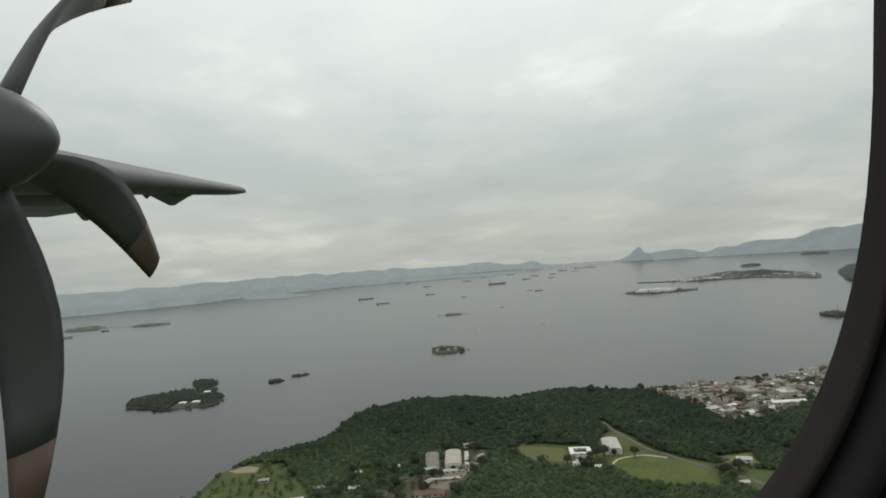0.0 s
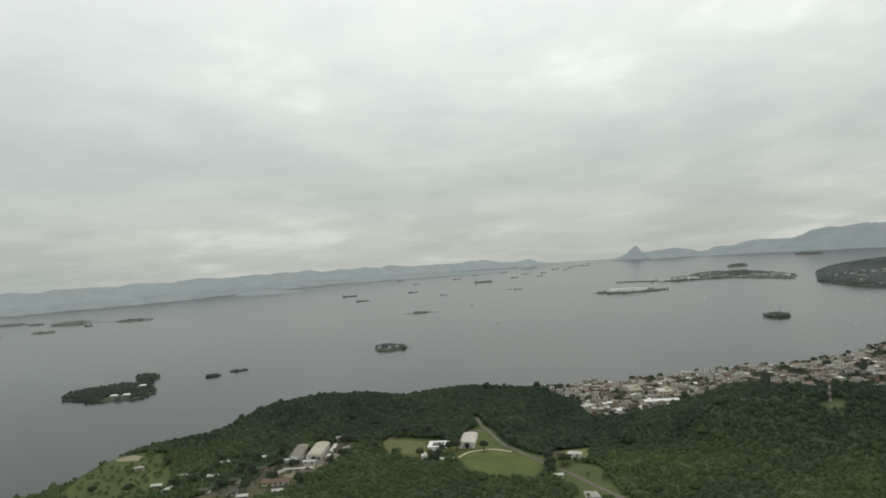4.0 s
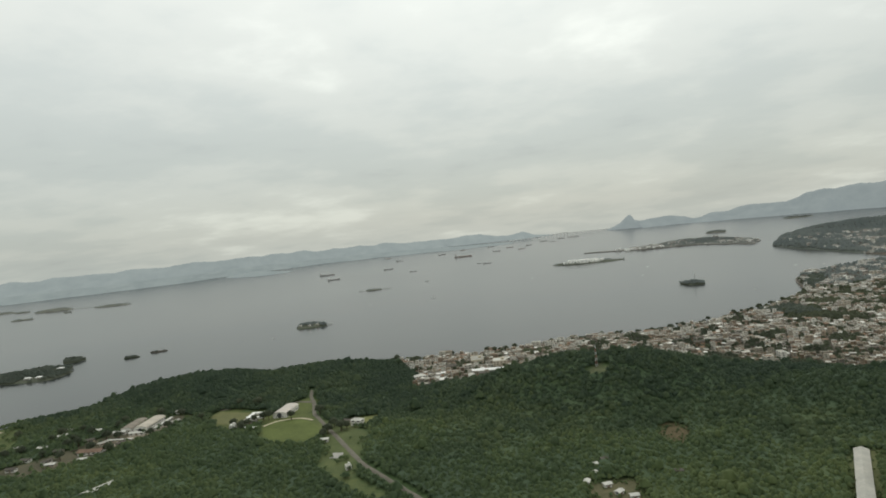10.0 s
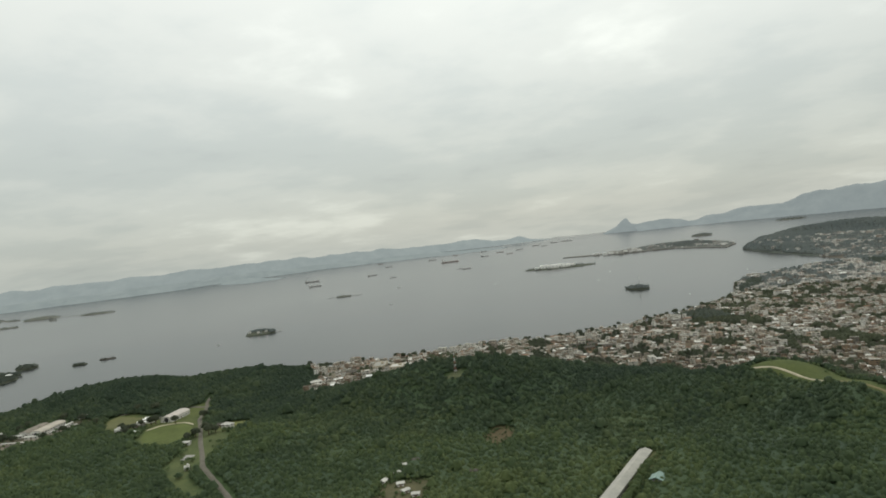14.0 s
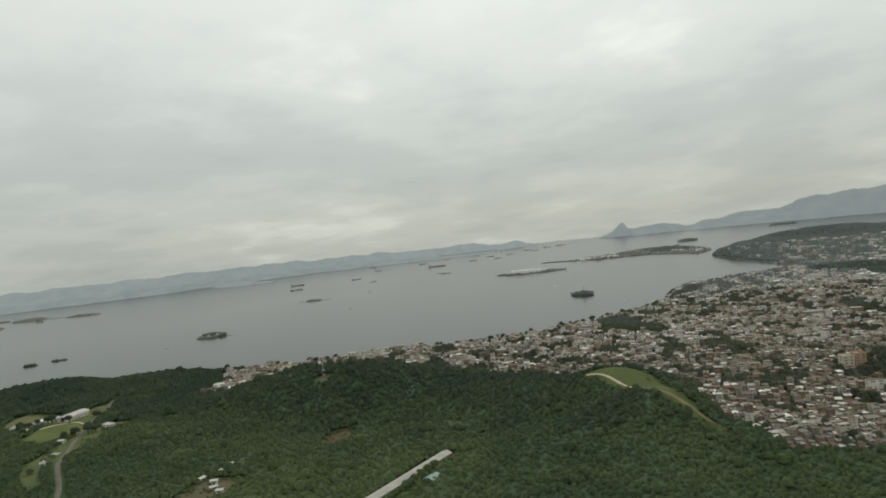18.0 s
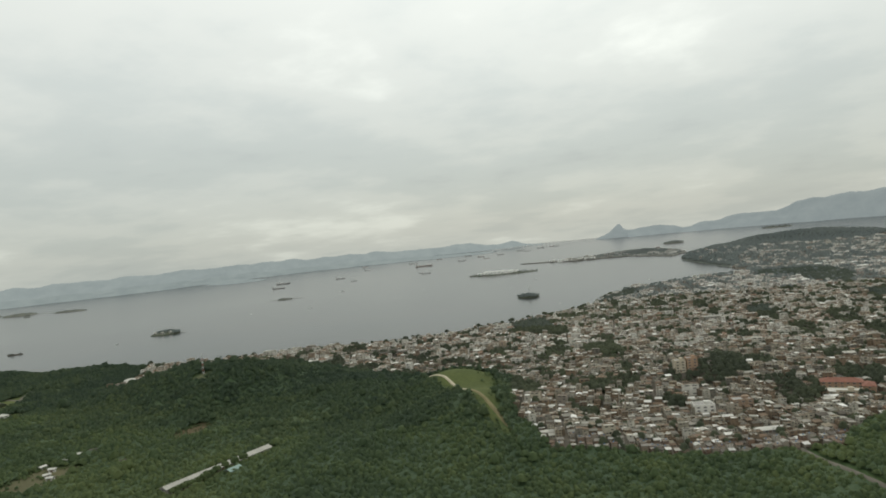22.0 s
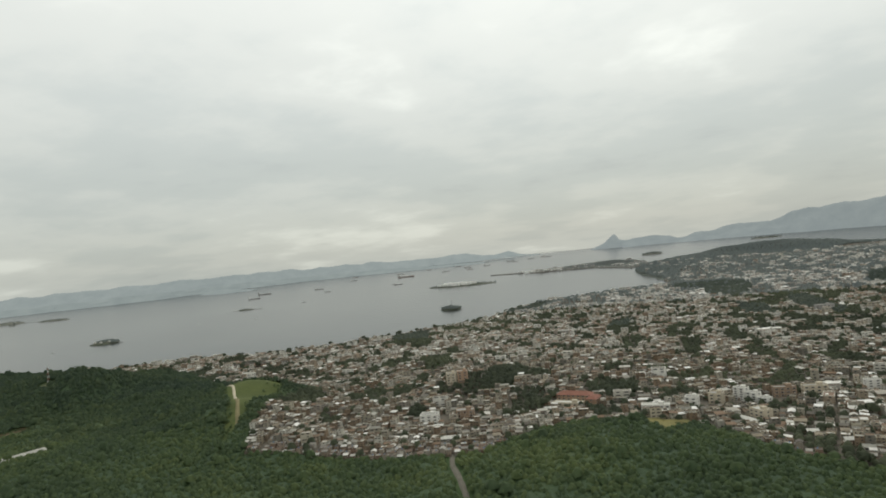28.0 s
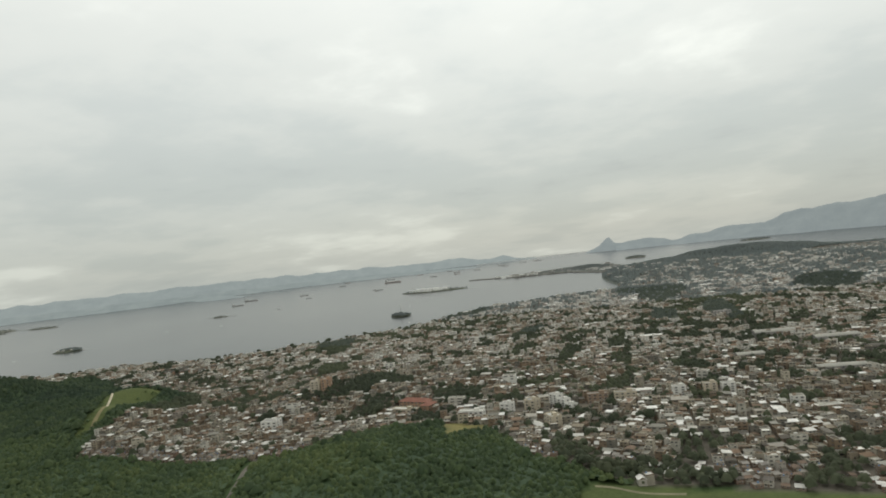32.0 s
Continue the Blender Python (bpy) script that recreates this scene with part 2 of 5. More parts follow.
# Each hill glows a little by itself, in place of light scattered by air.
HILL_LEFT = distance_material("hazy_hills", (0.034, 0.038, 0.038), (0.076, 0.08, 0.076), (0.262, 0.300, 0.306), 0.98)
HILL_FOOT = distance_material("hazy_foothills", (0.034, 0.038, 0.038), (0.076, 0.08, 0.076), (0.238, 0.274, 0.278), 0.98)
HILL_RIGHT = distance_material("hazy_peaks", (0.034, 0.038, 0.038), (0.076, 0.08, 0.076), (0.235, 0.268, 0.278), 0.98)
# Dark and red ship paints lightened: the bay's haze is in their colour.
HAZED_DARK = plain("hazed_dark", (0.33, 0.325, 0.315), 0.6)
HAZED_RED = plain("hazed_red", (0.36, 0.31, 0.285), 0.6)
SHED_WHITE = weathered("bright_white_sheet", [(0.82, 0.82, 0.80)], stain=0.12, size=4)
SHIP_WHITE = plain("ship_white", (0.55, 0.55, 0.53), 0.6)


# ---- mesh helpers ----
def mesh_of(name, verts, faces, mats, picks=None, smooth=False):
    me = bpy.data.meshes.new(name)
    me.from_pydata([tuple(v) for v in verts], [], [tuple(f) for f in faces])
    for mat in mats if isinstance(mats, (list, tuple)) else [mats]:
        me.materials.append(mat)
    if picks is not None:
        me.polygons.foreach_set("material_index", np.asarray(picks, dtype=np.int32))
    if smooth:
        me.polygons.foreach_set("use_smooth", np.ones(len(me.polygons), dtype=bool))
    me.update()
    return me


def part(name, bm, mat, parent=None, label="", smooth=False):
    """Links a bmesh as one mesh object, under a thing or a part."""
    me = bpy.data.meshes.new(name)
    bm.to_mesh(me)
    bm.free()
    me.materials.append(mat)
    if smooth:
        me.polygons.foreach_set("use_smooth", np.ones(len(me.polygons), dtype=bool))
    ob = new(name, me)
    ob.parent = parent
    return tagged(ob, label)


def empty(name, m, label="", category="", group="", kind=""):
    ob = new(name)
    ob.matrix_world = m
    ob.empty_display_size = 0.5
    return tagged(ob, label, category, group, kind)


def box(bm, x, y, z, sx, sy, sz, turn=0.0, bevel=0.0):
    """A box standing on z, centred on x, y."""
    made = bmesh.ops.create_cube(bm, size=1.0, matrix=Matrix.Translation((x, y, z + sz / 2)) @ Matrix.Rotation(turn, 4, "Z") @ Matrix.Diagonal((sx, sy, sz, 1)))
    if bevel:
        edges = {e for v in made["verts"] for e in v.link_edges}
        bmesh.ops.bevel(bm, geom=list(edges), offset=bevel, segments=1, affect="EDGES")
    return bm


def boxed(*args, **kw):
    return box(bmesh.new(), *args, **kw)


def cylinder(bm, a, b, r1, r2, sides=8):
    a, b = Vector(a), Vector(b)
    d = b - a
    m = Matrix.Translation((a + b) / 2) @ d.to_track_quat("Z", "Y").to_matrix().to_4x4()
    bmesh.ops.create_cone(bm, cap_ends=True, segments=sides, radius1=r1, radius2=r2, depth=d.length, matrix=m)
    return bm


def prism_roof(bm, x, y, z, sx, sy, rise, turn=0.0, over=0.4, thick=0.25):
    """A gabled roof with eaves and thickness, its ridge along x."""
    hx, hy = sx / 2 + over, sy / 2 + over
    rows = [(-hy, 0.0), (0.0, rise), (hy, 0.0), (hy, -thick), (0.0, rise - thick), (-hy, -thick)]
    m = Matrix.Translation((x, y, z + thick)) @ Matrix.Rotation(turn, 4, "Z")
    a = [bm.verts.new(m @ Vector((-hx, v, u))) for v, u in rows]
    b = [bm.verts.new(m @ Vector((hx, v, u))) for v, u in rows]
    for i in range(6):
        j = (i + 1) % 6
        bm.faces.new((a[i], b[i], b[j], a[j]))
    for end, order in ((a, 1), (b, -1)):
        bm.faces.new([end[i] for i in (0, 1, 4, 5)][::order])
        bm.faces.new([end[i] for i in (1, 2, 3, 4)][::order])
    return bm


def inside(x, y, poly):
    """Which of the points lie in the polygon."""
    hit = np.zeros(np.shape(x), dtype=bool)
    for (x0, y0), (x1, y1) in zip(poly, poly[1:] + poly[:1]):
        if y0 != y1:
            hit ^= ((y0 > y) != (y1 > y)) & (x < (x1 - x0) * (y - y0) / (y1 - y0) + x0)
    return hit


def border(x, y, poly, closed=True):
    """The distance to the polygon's outline."""
    best = np.full(np.shape(x), 1e9)
    for (x0, y0), (x1, y1) in zip(poly, poly[1:] + poly[:1] if closed else poly[1:]):
        dx, dy = x1 - x0, y1 - y0
        s = np.clip(((x - x0) * dx + (y - y0) * dy) / (dx * dx + dy * dy), 0, 1)
        best = np.minimum(best, np.hypot(x - x0 - s * dx, y - y0 - s * dy))
    return best


def waves(x, y, size, seed, octaves=3):
    """Smooth noise from -1 to 1 over arrays, as a sum of turned sines."""
    rng = np.random.RandomState(seed)
    out, total = np.zeros(np.shape(x)), 0.0
    for o in range(octaves):
        gain = 0.55**o
        total += gain
        acc = 0.0
        for _ in range(5):
            a, ph = rng.uniform(0, 2 * math.pi, 2)
            k = 2 * math.pi / (size / 1.9**o) * rng.uniform(0.7, 1.4)
            acc = acc + np.sin((x * math.cos(a) + y * math.sin(a)) * k + ph)
        out += gain * acc / 2.6
    return np.clip(out / total, -1, 1)


# ---- the plan: coast, hills, land use (metres) ----
COAST = [(-520, -900), (-360, 100), (-301, 394), (-262, 485), (-265, 548), (-244, 595), (-198, 635), (-183, 736), (-112, 778), (-19, 753), (42, 800),
         (133, 779), (265, 799), (387, 840), (481, 868), (556, 910), (617, 961), (688, 1026), (734, 1089), (761, 1140), (772, 1191), (791, 1268), (831, 1350), (926, 1420),
         (1001, 1465), (1072, 1493), (1092, 1544), (1078, 1668), (1056, 1792), (1024, 2001), (1022, 2106), (1075, 2232), (1149, 2422), (1274, 2636), (1443, 2718),
         (1676, 2635), (2050, 2486), (2661, 2365), (3600, 2000), (3600, -900)]
TOWN = [(143, 789), (153, 751), (190, 684), (192, 630), (226, 628), (262, 655), (297, 700), (351, 736), (431, 716), (520, 636), (572, 603), (637, 601), (687, 578),
        (697, 520), (701, 469), (714, 423), (741, 367), (763, 373), (877, 383), (902, 380), (914, 406), (947, 443), (1037, 442), (1054, 407), (1076, 372), (1139, 340), (1216, 336), (1505, 318), (3500, 280),
        (3500, 2450), (1836, 2516), (1719, 2427), (1622, 2338), (1518, 2296), (1414, 2311), (1324, 2316), (1248, 2201), (1200, 2042), (1141, 1866), (1108, 1689), (1001, 1522), (801, 1417), (597, 1007), (295, 862)]
HILLS = [(396, 645, 9, 50), (476, 591, 14, 45), (526, 560, 15, 42), (581, 525, 19, 42), (649, 518, 29, 37), (677, 457, 26, 42), (733, 399, 14, 40), (246, 586, 10, 30), (297, 579, 24, 34), (346, 574, 33, 38), (396, 572, 35, 42), (441, 578, 28, 40),
         (-76, 685, 13, 55), (54, 702, 9, 60), (982, 377, 13, 48), (936, 349, 8, 40), (1037, 346, 9, 50), (855, 585, 12, 48), (757, 500, 12, 22), (378, 753, 8, 40), (247, 448, 6, 80), (638, 379, 10, 70),
         (1132, 2126, 18, 70), (1099, 1937, 13, 60), (1241, 2338, 16, 80), (1349, 2516, 25, 60), (1459, 2524, 31, 75), (1561, 2509, 30, 75), (1664, 2505, 19, 60), (1622, 1960, 8, 150), (1448, 1265, 17, 45), (1932, 1688, 14, 200), (1411, 1333, 5, 200)]


def height(x, y):
    x, y = np.asarray(x, float), np.asarray(y, float)
    rise = np.zeros(x.shape)
    for hx, hy, h, s in HILLS:
        rise += (h * np.exp(-((x - hx) ** 2 + (y - hy) ** 2) / (2 * s * s))) ** 3
    rise = np.cbrt(rise) + 1.2 * waves(x, y, 130, 5, 2)
    off = np.where(inside(x, y, COAST), 1, -1) * border(x, y, COAST)
    return np.where(off > 0, np.clip(off / 18, 0, 1) * (2.2 + np.maximum(rise, -1)), np.maximum(off * 0.25, -4))
MEADOWS = [[(-256, 489), (-259, 548), (-242, 568), (-209, 560), (-171, 504), (-150, 460), (-195, 435), (-241, 456)],
           [(-134, 435), (-99, 495), (-80, 540), (-50, 583), (-23, 574), (-35, 526), (-54, 466), (-85, 420)],
           [(-5, 573), (-1, 588), (53, 579), (68, 541), (44, 525), (9, 539)],
           [(58, 556), (81, 497), (103, 476), (137, 469), (145, 505), (124, 532), (108, 562), (90, 615), (75, 609)],
           [(147, 532), (182, 543), (177, 508), (157, 502)],
           [(355, 378), (390, 384), (388, 327), (355, 327)],
           [(416, 476), (428, 481), (437, 474), (434, 452), (425, 438), (416, 444), (412, 462)],
           [(613, 530), (647, 541), (674, 543), (689, 500), (690, 469), (703, 414), (726, 359), (701, 401), (673, 454), (652, 477), (637, 499)],
           [(990, 458), (1031, 456), (1036, 442), (1024, 428), (1014, 402), (1004, 428)],
           [(114, 549), (149, 519), (183, 492), (190, 452), (203, 392), (235, 362), (225, 357), (192, 382), (164, 417), (153, 467), (140, 507)],
           [(488, 330), (521, 413), (541, 408), (505, 324)],
           [(1109, 341), (1139, 339), (1216, 335), (1505, 316), (1503, 256), (1097, 261)],
           [(366, 553), (371, 545), (380, 541), (390, 545), (391, 553), (380, 557)]]
WOODS = [[(1224, 1053), (1244, 1137), (1264, 1087), (1268, 917), (1250, 905), (1226, 995)], [(1148, 953), (1157, 1071), (1188, 1018), (1183, 921)], [(1083, 1338), (1097, 1565), (1122, 1472), (1201, 1474), (1226, 1370), (1209, 1240), (1165, 1147), (1140, 1216), (1122, 1348)],
         [(963, 562), (998, 588), (998, 543), (965, 542)], [(968, 942), (1004, 968), (983, 856), (965, 861)], [(1382, 1211), (1442, 1402), (1498, 1423), (1519, 1291), (1450, 1134)],
         [(687, 548), (718, 545), (719, 500), (710, 470), (693, 473), (691, 505)], [(745, 518), (786, 520), (790, 502), (754, 500)], [(767, 1119), (787, 1212), (834, 1299), (853, 1284), (812, 1191)],
         [(630, 955), (688, 982), (709, 886), (732, 865), (713, 827), (669, 863)], [(737, 570), (757, 575), (793, 546), (790, 529), (742, 552)], [(750, 470), (768, 470), (770, 452), (755, 448)], [(816, 505), (830, 500), (830, 478), (818, 476)], [(862, 617), (882, 642), (897, 612), (891, 547), (864, 537)], [(747, 751), (784, 755), (789, 692), (755, 686)], 
         [(1119, 370), (1136, 372), (1139, 354), (1109, 353)]]
ROAD = [(79, 637), (85, 615), (94, 600), (109, 560), (140, 511), (165, 470), (184, 441), (203, 410), (249, 362), (306, 293)]
TRACK = [(619, 527), (640, 509), (656, 486), (669, 470), (680, 455), (701, 421), (720, 383)]
STREET = [(880, 390), (886, 365), (897, 341), (910, 309)]


def wild(x, y):
    """Where forest grows."""
    ok = inside(x, y, COAST) & ~inside(x, y, TOWN)
    for poly in WOODS:
        ok |= inside(x, y, poly)
    for poly in MEADOWS:
        ok &= ~inside(x, y, poly)
    ok &= (border(x, y, ROAD, False) > 4.6) & (border(x, y, STREET, False) > 3.5)
    return ok


# ---- ground: one sheet from the bay to the far shore ----
def steps(*spans):
    return np.unique(np.concatenate([np.arange(a, b, s) for a, b, s in spans]))


gx = steps((-4200, -700, 350), (-700, -300, 40), (-300, 1300, 7), (1300, 2000, 18), (2000, 4600, 130))
gy = steps((-1200, 240, 60), (240, 860, 7), (860, 1500, 12), (1500, 2700, 20), (2700, 5200, 180))
GX, GY = np.meshgrid(gx, gy)
GZ = height(GX, GY)
cols = len(gx)
a = (np.arange(len(gy) - 1)[:, None] * cols + np.arange(cols - 1)).ravel()
ground_me = mesh_of("ground", np.stack([GX, GY, GZ], -1).reshape(-1, 3).tolist(), np.stack([a, a + 1, a + cols + 1, a + cols], -1).tolist(), GROUND, smooth=True)
shade = np.zeros((GX.size, 4))
fx, fy = GX.ravel(), GY.ravel()
shade[:] = (0.046, 0.074, 0.030, 1)
streets = inside(fx, fy, TOWN)
# Town ground darkened: shadowed gaps between houses are put into its colour.
shade[streets] = (0.125, 0.112, 0.094, 1)
# Distant ground gets a paler tone, with haze put into the cover colour.
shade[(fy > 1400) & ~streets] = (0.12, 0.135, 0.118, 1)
shade[wild(fx, fy) & (fy < 1400) & (border(fx, fy, TOWN) > 4)] = (0.060, 0.090, 0.040, 1)
for i, poly in enumerate(MEADOWS):
    shade[inside(fx, fy, poly)] = [(0.088, 0.108, 0.045, 1), (0.100, 0.093, 0.064, 1), (0.10, 0.115, 0.045, 1), (0.10, 0.118, 0.045, 1), (0.16, 0.17, 0.07, 1), (0.11, 0.105, 0.06, 1),
                                   (0.105, 0.085, 0.05, 1), (0.082, 0.100, 0.037, 1), (0.18, 0.165, 0.07, 1), (0.095, 0.115, 0.05, 1), (0.12, 0.13, 0.06, 1), (0.085, 0.108, 0.042, 1), (0.13, 0.14, 0.08, 1)][i]
layer = ground_me.color_attributes.new("cover", "FLOAT_COLOR", "POINT")
layer.data.foreach_set("color", shade.ravel())
tagged(new("ground", ground_me), "hilly green island ground with a low shore", "ground", kind="structure")

sea = mesh_of("water", [(-4600, -1300, 0), (5200, -1300, 0), (5200, 5400, 0), (-4600, 5400, 0)], [(0, 1, 2, 3)], WATER)
tagged(new("water", sea), "calm grey-brown bay water under cloud", "water", kind="structure")


# ---- far hills across the bay ----
def far_range(name, ridge, depth, mat, label, seed, rough=0.14):
    """A relief of folded slopes behind a shore: its crest follows the ridge, its feet stand in the water."""
    rng = np.random.RandomState(seed)
    rid = np.array(ridge, float)
    along = np.concatenate([[0], np.cumsum(np.hypot(*np.diff(rid[:, :2], axis=0).T))])
    n, m = int(along[-1] / 14), 15
    s = np.linspace(0, along[-1], n)
    x, y, z = (np.interp(s, along, rid[:, k]) for k in range(3))
    z = z * (1 + rough * waves(s, s * 0.3, 260, seed, 4)) + 1.2 * waves(s, s, 40, seed + 1, 2)
    verts = []
    for j in range(m):
        v = (j - 8) / 8
        drop = np.clip(1 - abs(v) ** 1.15, 0, 1)
        fold = 1 + 0.35 * (1 - drop) * waves(s, np.full(n, 90.0 * j), 150, seed + 2, 3)
        zz = np.maximum(z, 2) * drop * fold - (3 if j in (0, m - 1) else 0)
        verts.append(np.stack([x + 12 * waves(s, s * 0, 200, seed + j, 2), y + v * depth * (0.8 + 0.3 * waves(s, s * 0, 300, seed + 3, 2)), zz], -1))
    v = np.concatenate(verts)
    a = (np.arange(m - 1)[:, None] * n + np.arange(n - 1)).ravel()
    me = mesh_of(name, v.tolist(), np.stack([a, a + 1, a + n + 1, a + n], -1).tolist(), mat, smooth=True)
    return tagged(new(name, me), label, "hills", kind="structure")


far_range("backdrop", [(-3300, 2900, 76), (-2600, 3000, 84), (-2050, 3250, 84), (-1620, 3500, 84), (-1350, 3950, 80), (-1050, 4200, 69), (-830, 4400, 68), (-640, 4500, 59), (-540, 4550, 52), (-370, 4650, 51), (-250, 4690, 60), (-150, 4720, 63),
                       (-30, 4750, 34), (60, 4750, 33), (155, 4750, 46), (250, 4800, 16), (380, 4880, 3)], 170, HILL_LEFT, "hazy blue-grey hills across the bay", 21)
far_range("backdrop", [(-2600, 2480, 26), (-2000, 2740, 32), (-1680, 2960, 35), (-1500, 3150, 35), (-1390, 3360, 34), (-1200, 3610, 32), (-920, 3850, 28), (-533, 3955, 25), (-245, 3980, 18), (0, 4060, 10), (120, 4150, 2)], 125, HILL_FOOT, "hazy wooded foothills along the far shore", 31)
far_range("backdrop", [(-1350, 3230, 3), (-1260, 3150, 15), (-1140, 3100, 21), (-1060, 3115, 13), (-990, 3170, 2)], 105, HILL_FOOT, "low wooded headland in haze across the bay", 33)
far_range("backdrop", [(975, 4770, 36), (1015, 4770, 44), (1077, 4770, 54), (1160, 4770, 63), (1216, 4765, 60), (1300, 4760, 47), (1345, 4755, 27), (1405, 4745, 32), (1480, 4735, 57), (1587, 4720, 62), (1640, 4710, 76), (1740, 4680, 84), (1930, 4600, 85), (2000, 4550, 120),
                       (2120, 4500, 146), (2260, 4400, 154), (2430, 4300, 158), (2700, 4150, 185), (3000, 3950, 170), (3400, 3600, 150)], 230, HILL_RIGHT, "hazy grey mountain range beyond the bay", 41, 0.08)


def peak():
    """The steep granite dome at the bay's mouth, with its lower shoulder."""
    n, m = 46, 22
    verts, faces = [], []
    for j in range(m):
        u = j / (m - 1)
        for i in range(n):
            x = -170 + 330 * i / (n - 1)
            prof = float(np.interp(x, (-170, -134, -104, -67, -30, -6, 5, 14, 30, 60, 90, 160), (4, 18, 28, 46, 80, 96, 95, 82, 57, 48, 47, 44)))
            z = prof * max(0.0, math.sin(math.pi * u)) ** 0.6 * (1 + 0.06 * noise.noise((x * 0.05, u * 5, 3)))
            verts.append((930 + x, 4700 + 150 * u, z - 1.5))
    for j in range(m - 1):
        for i in range(n - 1):
            k = j * n + i
            faces.append((k, k + 1, k + n + 1, k + n))
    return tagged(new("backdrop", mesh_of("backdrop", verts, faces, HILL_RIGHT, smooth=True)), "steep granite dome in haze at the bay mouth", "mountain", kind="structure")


peak()


# ---- trees in bulk ----
def crown_template(rng, leaves=8, cells=4, flat=0.8, big=1.0):
    """A crown of radius 1: a lumpy dome of foliage with loose leaf clumps standing out of it. Corners, quads, and which quads are rounded."""
    lobes = rng.normal(size=(5, 3))
    lobes[:, 2] = abs(lobes[:, 2])
    lobes /= np.linalg.norm(lobes, axis=1)[:, None]
    u, v = np.meshgrid(np.linspace(-1, 1, cells + 1), np.linspace(-1, 1, cells + 1))
    x, y = u * np.sqrt(1 - v * v / 2), v * np.sqrt(1 - u * u / 2)
    far = np.clip(np.hypot(x, y), 0, 1)
    dome = np.stack([x, y, 1.25 * np.sqrt(np.maximum(1 - far * far, 0)) - 0.3], -1).reshape(-1, 3)
    away = dome / np.linalg.norm(dome, axis=1)[:, None]
    dome = dome * (0.68 + 0.36 * np.maximum(0, (away @ lobes.T).max(1)) ** 3)[:, None] + rng.uniform(-0.07, 0.07, dome.shape)
    k = np.arange(cells)[:, None] * (cells + 1) + np.arange(cells)
    faces = [np.stack([k, k + 1, k + cells + 2, k + cells + 1], -1).reshape(-1, 4)]
    corners = [dome * (1, 1, flat)]
    base = len(dome)
    for _ in range(leaves):
        d = rng.normal(size=3)
        d[2] = abs(d[2]) * 0.8 - 0.1
        d /= np.linalg.norm(d)
        r = 0.70 + 0.34 * max(0, (lobes @ d).max()) ** 3 + rng.uniform(-0.04, 0.1)
        nrm = d + rng.normal(size=3) * 0.2 + (0, 0, 0.5)
        nrm /= np.linalg.norm(nrm)
        t = np.cross(nrm, rng.normal(size=3))
        t /= np.linalg.norm(t)
        b = np.cross(nrm, t)
        s = rng.uniform(0.2, 0.36) * big
        c = d * r * (1, 1, flat)
        corners.append(np.array([c + t * s, c + b * s * 0.8, c - t * s * rng.uniform(0.7, 1.1), c - b * s]))
        faces.append(np.arange(base, base + 4)[None])
        base += 4
    faces = np.concatenate(faces)
    return np.concatenate(corners), faces, np.arange(len(faces)) < cells * cells


RNG = np.random.RandomState(7)
CROWNS = [crown_template(RNG, 12, 3) for _ in range(9)]
CROWNS_LITE = [crown_template(RNG, 6, 3) for _ in range(18)]
CROWNS_SMALL = [crown_template(RNG, 5, 3) for _ in range(9)]


def canopy(name, xs, ys, zs, radii, mat, label, templates, tall=0.85):
    """Many trees as one object: rounded, lumpy crowns with leaf clumps standing out of them."""
    rng = np.random.RandomState(len(xs))
    verts, faces, rounded, base = [], [], [], 0
    pick = rng.randint(0, len(templates), len(xs))
    ang = rng.uniform(0, 2 * math.pi, len(xs))
    stretch = rng.uniform(0.85, 1.2, len(xs))
    for k, (q, f, soft_) in enumerate(templates):
        sel = np.where(pick == k)[0]
        if not len(sel):
            continue
        c, s, r = np.cos(ang[sel])[:, None], np.sin(ang[sel])[:, None], radii[sel][:, None]
        X = (q[None, :, 0] * c - q[None, :, 1] * s) * r + xs[sel][:, None]
        Y = (q[None, :, 0] * s + q[None, :, 1] * c) * r + ys[sel][:, None]
        Z = q[None, :, 2] * r * stretch[sel][:, None] + (zs[sel] + radii[sel] * tall)[:, None]
        verts.append(np.stack([X, Y, Z], -1).reshape(-1, 3))
        faces.append((f[None] + (base + np.arange(len(sel)) * len(q))[:, None, None]).reshape(-1, 4))
        rounded.append(np.tile(soft_, len(sel)))
        base += len(sel) * len(q)
    me = mesh_of(name, np.concatenate(verts).tolist(), np.concatenate(faces).tolist(), mat)
    me.polygons.foreach_set("use_smooth", np.concatenate(rounded))
    return tagged(new(name, me), label, "trees", kind="stuff")


def lattice(x0, x1, y0, y1, step, rng, jitter=0.45):
    X, Y = np.meshgrid(np.arange(x0, x1, step), np.arange(y0, y1, step * 0.87))
    X = X + (np.arange(X.shape[0]) % 2)[:, None] * step / 2
    return (X + rng.uniform(-jitter, jitter, X.shape) * step).ravel(), (Y + rng.uniform(-jitter, jitter, Y.shape) * step).ravel()


xs, ys = lattice(-290, 1130, 244, 815, 3.7, RNG)
keep = wild(xs, ys) & ~inside(xs, ys, TOWN) & (height(xs, ys) > 0.6) & (ys > 260 + 14 * waves(xs, ys, 45, 71, 3))
xs, ys = xs[keep], ys[keep]
crown = RNG.uniform(1.5, 2.8, len(xs)) * (1 + 0.12 * waves(xs, ys, 70, 9, 2)) * np.where(RNG.uniform(size=len(xs)) < 0.03, RNG.uniform(1.4, 1.9, len(xs)), 1.0)
